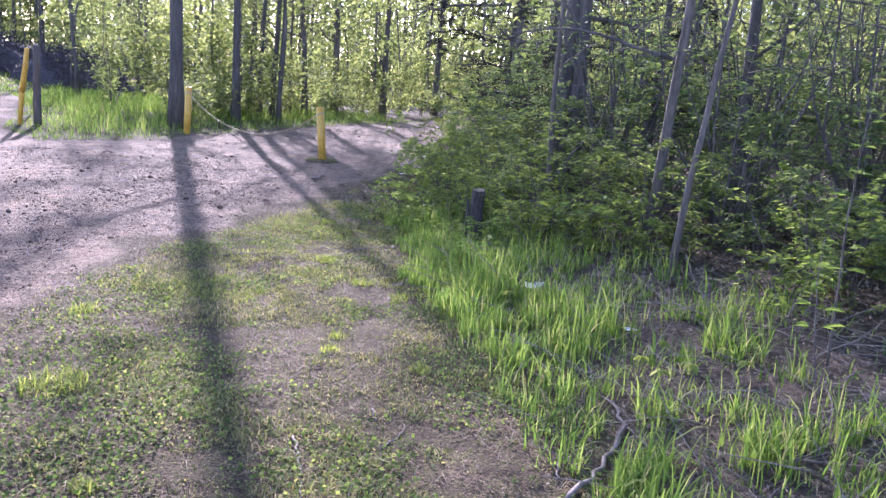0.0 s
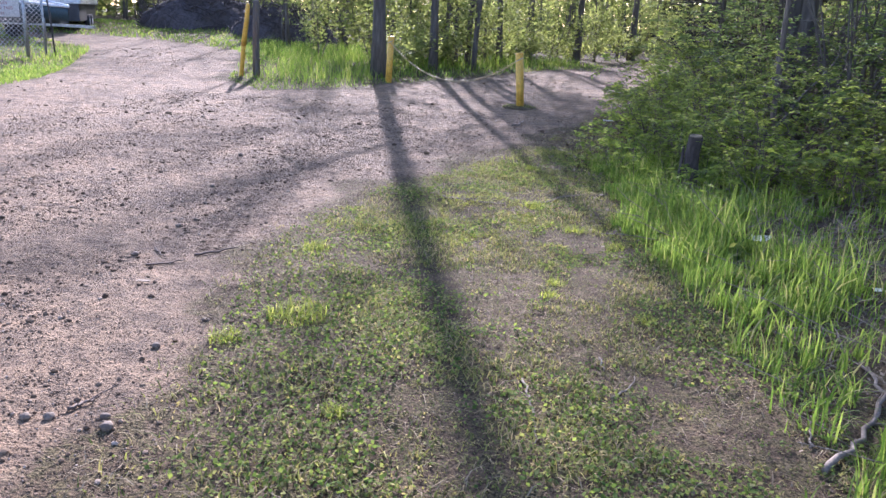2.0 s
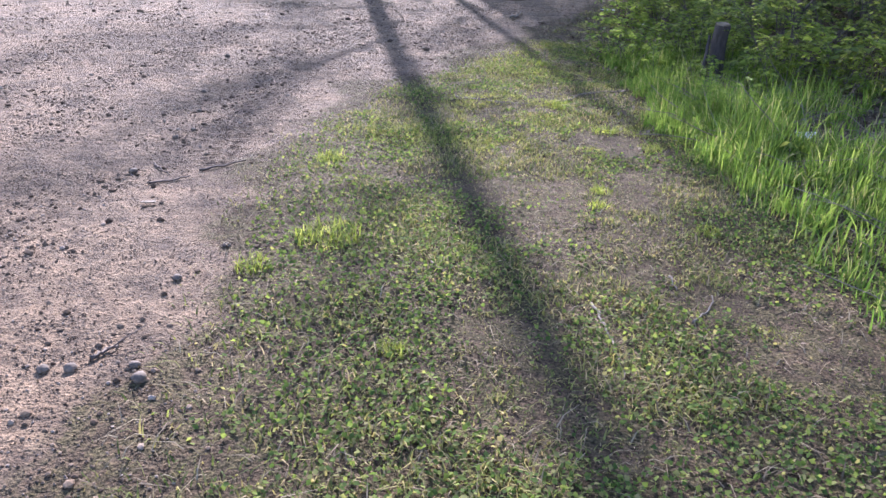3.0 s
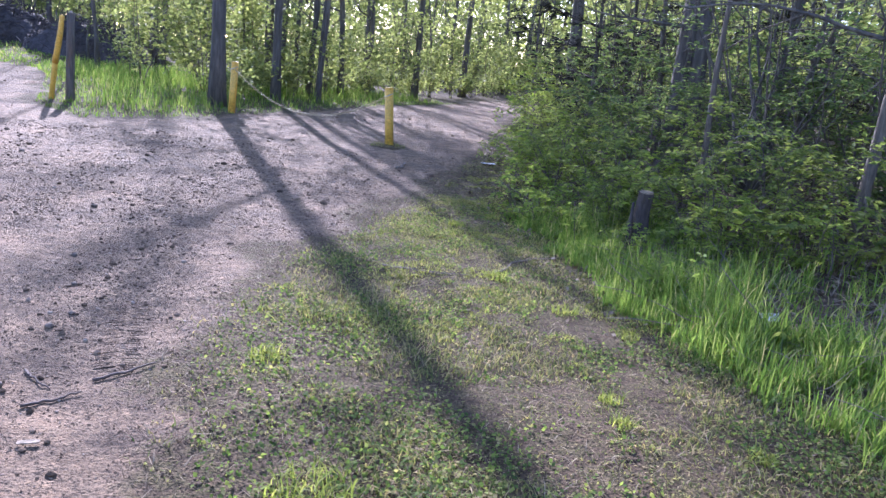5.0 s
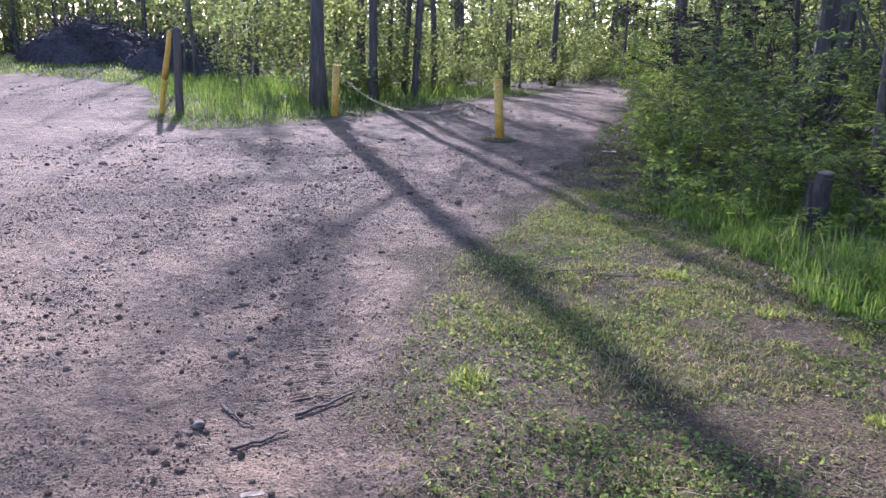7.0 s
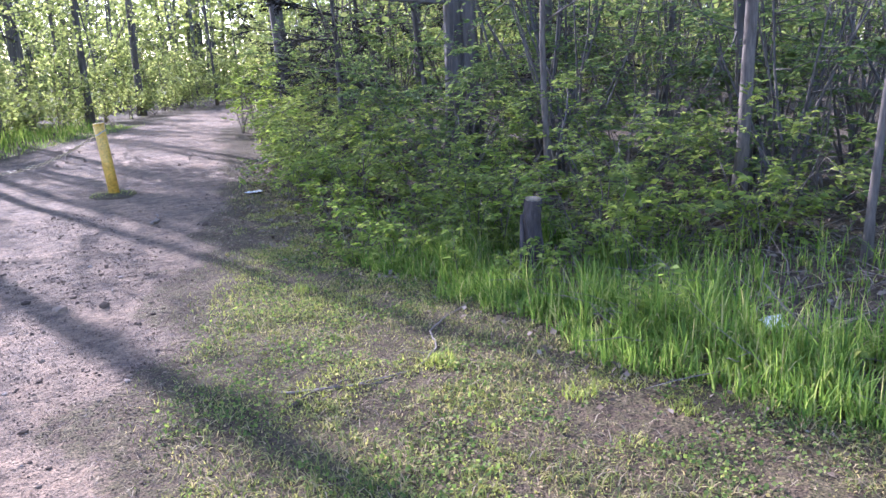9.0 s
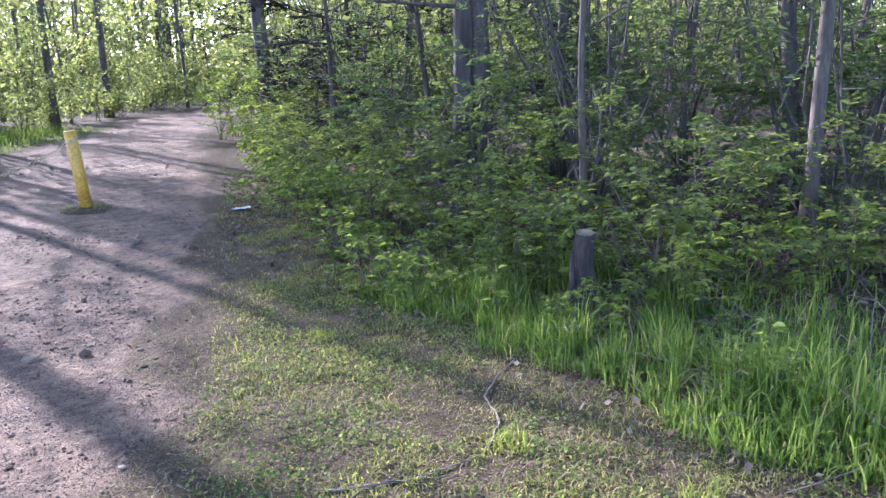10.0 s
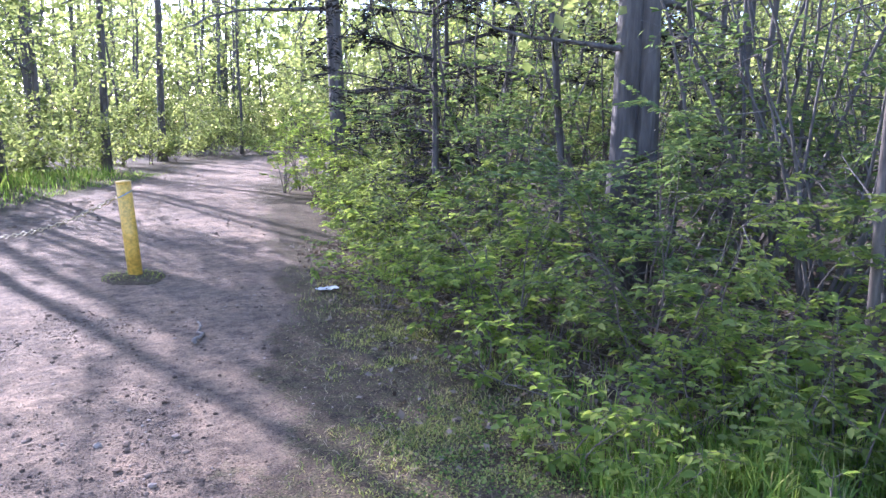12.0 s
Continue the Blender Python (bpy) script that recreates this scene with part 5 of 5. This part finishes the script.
scrap(0.06, 12.33, 0.22, 0.12, 20, "crumpled white scrap at the edge of the track")
scrap(1.15, 5.3, 0.2, 0.12, 60, "crumpled white scrap in the tall grass")
scrap(1.62, 4.26, 0.08, 0.06, 10, "small white scrap in the grass")
scrap(-2.36, 3.25, 0.075, 0.022, 20, "pale wood chip lying on the dirt", CUT_WOOD)


def tyre_print():
    """Fine cross ridges pressed into the dirt along a wheel's way."""
    pieces = []
    for k in range(32):
        t = k / 31
        x, y = -2.33 - 0.2 * t, 3.95 + 0.75 * t
        for side in (-1, 1):
            u = np.linspace(0, 0.085, 4) * side + 0.008 * side
            px, py = x + u * 0.96 + 0.006 * math.sin(k * 1.9), y + u * 0.25 - 0.3 * np.abs(u)
            line = np.column_stack([px, py, ground_z(px, py) - 0.0022 + 0.0014 * math.sin(k * 2.7 + side) + 0.001 * math.sin(k * 1.1)])
            pieces.append(tube(line, [0.003, 0.005, 0.005, 0.003], 5))
    tagged(new("tyre_print", mesh("tyre_print", *join(pieces), SOIL)), "ridged tyre print pressed into the dirt", "tyre print", kind="structure")


tyre_print()


# ---- fence, sign and what stands beyond ----
FENCE = (-13.96, 17.25, -0.6, -0.8)
CAMPER = (-21.5, 27.3, 30)
BOAT = (-18.8, 22.3, -8)
SHED = (-31.3, 32.4, 36)
PILE, PILE_W = (-18.0, 33.0, 28), 2.9


def fence():
    ax, ay, ux, uy = FENCE
    z0 = gz(ax, ay)
    thing = empty("chain_link_fence", ax, ay, z0)
    turn = math.atan2(uy, ux)
    thing.matrix_basis = pose(ax, ay, z0, 0, 0, math.degrees(turn))
    H = 2.05
    for x, r, h in ((0.0, 0.03, H), (0.42, 0.045, H + 0.05), (3.2, 0.045, H + 0.05), (5.8, 0.045, H + 0.05)):
        bm = bmesh.new()
        cylinder(bm, r, h + 0.3, Matrix.Translation((x, 0, h / 2 - 0.15)), 12)
        part("post", bm, GALV, thing)
    for z, x1 in ((H - 0.03, 5.8), (H - 0.42, 0.42)):
        bm = bmesh.new()
        cylinder(bm, 0.02, x1, Matrix.Translation((x1 / 2, 0, z)) @ Matrix.Rotation(math.pi / 2, 4, "Y"), 10)
        part("rail", bm, GALV, thing)
    wires = []
    pitch, top = 0.11, H - 0.45
    for k in range(int((5.8 + top) / pitch)):
        for way in (1, -1):
            x0, x1 = (k * pitch - top, k * pitch)
            lo, hi = max(x0, 0.02), min(x1, 5.8)
            if hi <= lo:
                continue
            z = lambda x: 0.1 + ((x - x0) if way == 1 else (top - (x - x0)))
            wires.append(tube([(lo, 0.004 * way, z(lo)), ((lo + hi) / 2, -0.004 * way, z((lo + hi) / 2)), (hi, 0.004 * way, z(hi))], [0.006] * 3, 4))
    under(new("wire_mesh", mesh("wire_mesh", *join(wires), GALV)), thing, "diamond-pattern wire mesh")
    tagged(thing, "galvanised chain-link fence with a top rail", "fence")
    brace = empty("gate_brace", ax, ay, z0)
    brace.matrix_basis = pose(ax - 0.12 * ux, ay - 0.12 * uy, z0, 0, 0, math.degrees(turn))
    under(new("tube", mesh("tube", *tube([(-0.12, -0.1, -0.1), (-0.07, -0.06, 0.9), (0.03, 0.0, 2.0)], [0.022] * 3, 8), BLACK)), brace)
    tagged(brace, "thin dark steel brace against the fence end", "brace")
    # The sign hangs on the mesh.
    sx, sz, w, h = 0.52, 0.95, 0.95, 0.56
    sign = empty("sign", ax + ux * (sx + w / 2), ay + uy * (sx + w / 2), z0 + sz)
    sign.matrix_basis = pose(ax + ux * (sx + w / 2), ay + uy * (sx + w / 2), z0 + sz, 0, 0, math.degrees(turn) + 180)
    bm = bmesh.new()
    box(bm, -w / 2, w / 2, -0.03, -0.018, 0, h, 0.003)
    part("board", bm, SIGN_WHITE, sign)
    for k, words in enumerate(("NO UNAUTHORIZED", "VEHICLES", "BEYOND THIS", "POINT")):
        cu = bpy.data.curves.new("line", "FONT")
        cu.body, cu.size, cu.align_x, cu.extrude = words, 0.105, "CENTER", 0.001
        tmp = bpy.data.objects.new("line", cu)
        scene.collection.objects.link(tmp)
        dg = bpy.context.evaluated_depsgraph_get()
        me = bpy.data.meshes.new_from_object(tmp.evaluated_get(dg))
        bpy.data.objects.remove(tmp)
        me.materials.clear()
        me.materials.append(SIGN_RED)
        ob = under(new("lettering", me), sign, "faded red capital letters")
        ob.matrix_basis = pose(0, -0.033, h - 0.135 - 0.128 * k, 90, 0, 0)
    tagged(sign, "weathered white warning sign with red letters on the fence", "sign")


def camper():
    x, y, turn = CAMPER
    thing = empty("travel_trailer", x, y, gz(x, y))
    thing.matrix_basis = pose(x, y, gz(x, y), 0, 0, turn)
    W, L, z0, z1 = 2.1, 6.4, 1.1, 2.9
    bm = bmesh.new()
    box(bm, -W / 2, W / 2, 0, L, z0, z1, 0.05)
    for v in bm.verts:
        if v.co.y < 0.2 and v.co.z < 1.3:
            v.co.y += 0.12
    part("body", bm, WHITE, thing, "white panelled body", True)
    bm = bmesh.new()
    n = 26
    for k in range(n):
        y0 = 0.1 + k * (L - 0.2) / n
        box(bm, W / 2 + 0.002, W / 2 + (0.03 if k % 2 else 0.012), y0, y0 + (L - 0.2) / n, z0 + 0.03, z1 - 0.06)
    part("siding", bm, CREAM, thing, "ribbed cream side cladding", True)
    bm = bmesh.new()
    box(bm, W / 2 + 0.03, W / 2 + 0.045, 2.6, 3.6, 1.7, 2.4, 0.01)
    part("window", bm, GREY_MARK, thing, "", True)
    bm = bmesh.new()
    prof = [(-0.95, 0.02), (-0.85, 0.16), (0.2, 0.16), (0.6, 0.08), (0.95, 0.14), (0.9, -0.02), (0.5, -0.06), (0.1, -0.16), (-0.6, -0.14)]
    vs = [bm.verts.new((px, -0.004, 2.35 + pz)) for px, pz in prof]
    f = bm.faces.new(vs)
    ext = bmesh.ops.extrude_face_region(bm, geom=[f])["geom"]
    bmesh.ops.translate(bm, verts=[g for g in ext if isinstance(g, bmesh.types.BMVert)], vec=(0, -0.006, 0))
    part("decal", bm, GREY_MARK, thing, "faded grey swoosh on the front panel", True)
    bm = bmesh.new()
    box(bm, -W / 2 + 0.1, W / 2 - 0.1, 0.1, L - 0.1, 0.45, 1.095)
    part("chassis", bm, BLACK, thing, "", True)
    bm = bmesh.new()
    box(bm, -0.35, 0.35, 1.6, 2.4, z1 - 0.01, z1 + 0.22, 0.05)
    part("roof_vent", bm, WHITE, thing)
    for yy in (3.0, 4.0):
        for sx in (-1, 1):
            bm = bmesh.new()
            cylinder(bm, 0.34, 0.2, Matrix.Translation((sx * (W / 2 - 0.12), yy, 0.34)) @ Matrix.Rotation(math.pi / 2, 4, "Y"), 20)
            wheel = part("wheel", bm, RUBBER, thing)
            bm = bmesh.new()
            cylinder(bm, 0.19, 0.215, Matrix.Translation((sx * (W / 2 - 0.12), yy, 0.34)) @ Matrix.Rotation(math.pi / 2, 4, "Y"), 16)
            part("rim", bm, GALV, wheel)
    bm = bmesh.new()
    box(bm, -0.06, 0.06, -1.3, 0.1, 0.45, 0.55)
    part("tongue", bm, BLACK, thing, "", True)
    tagged(thing, "white travel trailer with ribbed cream side parked on grass", "trailer")


def boat():
    x, y, turn = BOAT
    thing = empty("boat_on_trailer", x, y, gz(x, y))
    thing.matrix_basis = pose(x, y, gz(x, y), 0, 0, turn)
    # The hull runs from the stern at x = -3 to the bow at x = 2.
    n, rows = 18, []
    for t in np.linspace(0, 1, n):
        xx = -3 + 5 * t
        half = 0.95 * (1 - t**3.2) ** 0.7 + 0.01
        sheer, keel = 1.5 - 0.4 * t, 0.5 + 0.5 * max(0, t - 0.6) ** 1.6
        rows.append([(xx, -half, sheer), (xx, -half * 0.85, (sheer + keel) / 2), (xx, 0, keel), (xx, half * 0.85, (sheer + keel) / 2), (xx, half, sheer)])
    v = np.array(rows).reshape(-1, 3)
    f = [(i * 5 + j, i * 5 + j + 1, i * 5 + j + 6, i * 5 + j + 5) for i in range(n - 1) for j in range(4)] + [(i * 5 + 4, i * 5, i * 5 + 5, i * 5 + 9) for i in range(n - 1)]
    f.append((0, 1, 3, 4))
    under(new("hull", mesh("hull", v, f, TEAL)), thing, "dark teal hull")
    for j, sgn in ((0, -1), (4, 1)):
        line = v.reshape(n, 5, 3)[:, j] + (0, 0.01 * sgn, 0.02)
        under(new("gunwale", mesh("gunwale", *tube(line, [0.045] * n, 6), WHITE)), thing, "white gunwale strip")
    bm = bmesh.new()
    vs = [bm.verts.new(c) for c in ((0.2, -0.7, 1.25), (0.2, 0.7, 1.25), (-0.35, 0.62, 1.72), (-0.35, -0.62, 1.72))]
    bmesh.ops.solidify(bm, geom=[bm.faces.new(vs)], thickness=0.015)
    part("windscreen", bm, GREY_MARK, thing, "", True)
    bm = bmesh.new()
    box(bm, -3, 3.0, -0.05, 0.05, 0.5, 0.58)
    part("trailer_beam", bm, GALV, thing, "", True)
    bm = bmesh.new()
    cylinder(bm, 0.04, 0.75, Matrix.Translation((1.5, -0.5, 0.37)), 10)
    part("jack_stand", bm, GALV, thing)
    for sgn in (-1, 1):
        bm = bmesh.new()
        cylinder(bm, 0.3, 0.18, Matrix.Translation((-1.4, sgn * 0.95, 0.3)) @ Matrix.Rotation(math.pi / 2, 4, "X"), 18)
        part("wheel", bm, RUBBER, thing)
    under(new("rail", mesh("rail", *tube([(-1.3, -0.8, 1.2), (-1.3, -0.8, 2.0), (-0.2, -0.8, 2.0), (-0.2, -0.8, 1.3)], [0.025] * 4, 6), BLACK)), thing, "black bent rail")
    tagged(thing, "dark boat with white gunwale on a low trailer", "boat")


def shed():
    x, y, turn = SHED
    thing = empty("shed", x, y, gz(x, y))
    thing.matrix_basis = pose(x, y, gz(x, y), 0, 0, turn)
    bm = bmesh.new()
    box(bm, -2.4, 2.4, 0, 4, 0, 2.7, 0.02)
    part("wall", bm, CREAM, thing, "", True)
    for sgn in (-1, 1):
        bm = bmesh.new()
        c = [(0, -0.4, 4.0), (0, 4.4, 4.0), (sgn * 2.7, 4.4, 2.6), (sgn * 2.7, -0.4, 2.6)]
        bmesh.ops.solidify(bm, geom=[bm.faces.new([bm.verts.new(p) for p in c])], thickness=0.12)
        part("roof", bm, ROOFING, thing, "brown shingled roof slope", True)
    tagged(thing, "small pale shed with a brown shingled roof", "shed")


def brush_pile():
    x, y, turn = PILE
    thing = empty("brush_pile", x, y, gz(x, y))
    thing.matrix_basis = pose(x, y, gz(x, y), 0, 0, turn)
    r = np.random.default_rng(8)
    n, rows = 44, []
    for i in range(n):
        a = 2 * np.pi * i / n
        for k, (s, h) in enumerate(((1.0, -0.1), (0.86, 0.55), (0.62, 1.1), (0.3, 1.45))):
            w = 1 + 0.2 * noise.noise(Vector((math.cos(a) * 2, math.sin(a) * 2, k * 0.9)))
            rows.append((PILE_W * s * w * math.cos(a), 1.7 * s * w * math.sin(a), h * (0.85 + 0.35 * noise.noise(Vector((math.cos(a) * 1.5 + 7, math.sin(a), k)))) if k else -0.1))
    rows.append((0, 0, 1.5))
    f = [(i * 4 + k, (i + 1) % n * 4 + k, (i + 1) % n * 4 + k + 1, i * 4 + k + 1) for i in range(n) for k in range(3)] + [(i * 4 + 3, (i + 1) % n * 4 + 3, n * 4, n * 4) for i in range(n)]
    tri = np.array([t for q in f for t in ((q[0], q[1], q[2]), (q[0], q[2], q[3])) if len(set(t)) == 3])
    under(new("core", mesh("core", np.array(rows), tri, BRUSH)), thing, "packed dark brushwood")
    sticks = []
    for _ in range(420):
        a, s = r.uniform(0, 2 * np.pi), r.uniform(0, 1) ** 0.5
        p = np.array([PILE_W * s * math.cos(a), 1.7 * s * math.sin(a), 1.55 * (1 - s**2.2) + 0.05])
        d = np.array([-math.sin(a), math.cos(a), r.normal(0, 0.25)]) + r.normal(0, 0.6, 3)
        L = r.uniform(0.4, 1.5)
        line = wander(p - d / np.linalg.norm(d) * L / 2, d, L, 3, r, 0.12)
        sticks.append(tube(line, r.uniform(0.01, 0.035) * (1 - 0.6 * np.linspace(0, 1, 4)), 5))
    under(new("brushwood", mesh("brushwood", *join(sticks), BRUSH)), thing, "tangled cut branches")
    tagged(thing, "large heap of dark cut brushwood at the grass edge", "brush pile")


fence()
camper()
boat()
shed()
brush_pile()
second_heap = copy_thing(bpy.data.objects["brush_pile"], pose(-13.6, 31.2, gz(-13.6, 31.2), 0, 0, 10))
second_heap.scale = (0.8, 0.8, 0.85)


def far_woods():
    """The closed wood beyond the trees that can be told apart."""
    r = np.random.default_rng(14)
    n = 95000
    a = radians(90) + np.radians(r.uniform(-105, 70, n))
    d = r.uniform(58, 84, n)
    x, y = d * np.cos(a), d * np.sin(a)
    top = 7.5 + 8 * lattice(a * 40, d * 0.2, 2.0, 5)
    z = 0.2 + top * r.uniform(0, 1, n) ** 1.15
    pick = np.stack([x, y, z], 1)
    v, f = leaf_mesh(pick, 0.62, r, 0.42)
    stems = [tube([(px, py, 0), (px + r.normal(0, 0.2), py, 6), (px + r.normal(0, 0.4), py, 13)], [0.16, 0.12, 0.04], 5)
             for px, py in zip(x[:420], y[:420])]
    tagged(new("far_woods", mesh("far_woods", v, f, LEAF_LIGHT)), "distant wall of spring woodland", "woods", kind="stuff")
    tagged(new("far_trunks", mesh("far_trunks", *join(stems), BARK)), "grey trunks deep in the distant wood", "woods", kind="stuff")


far_woods()
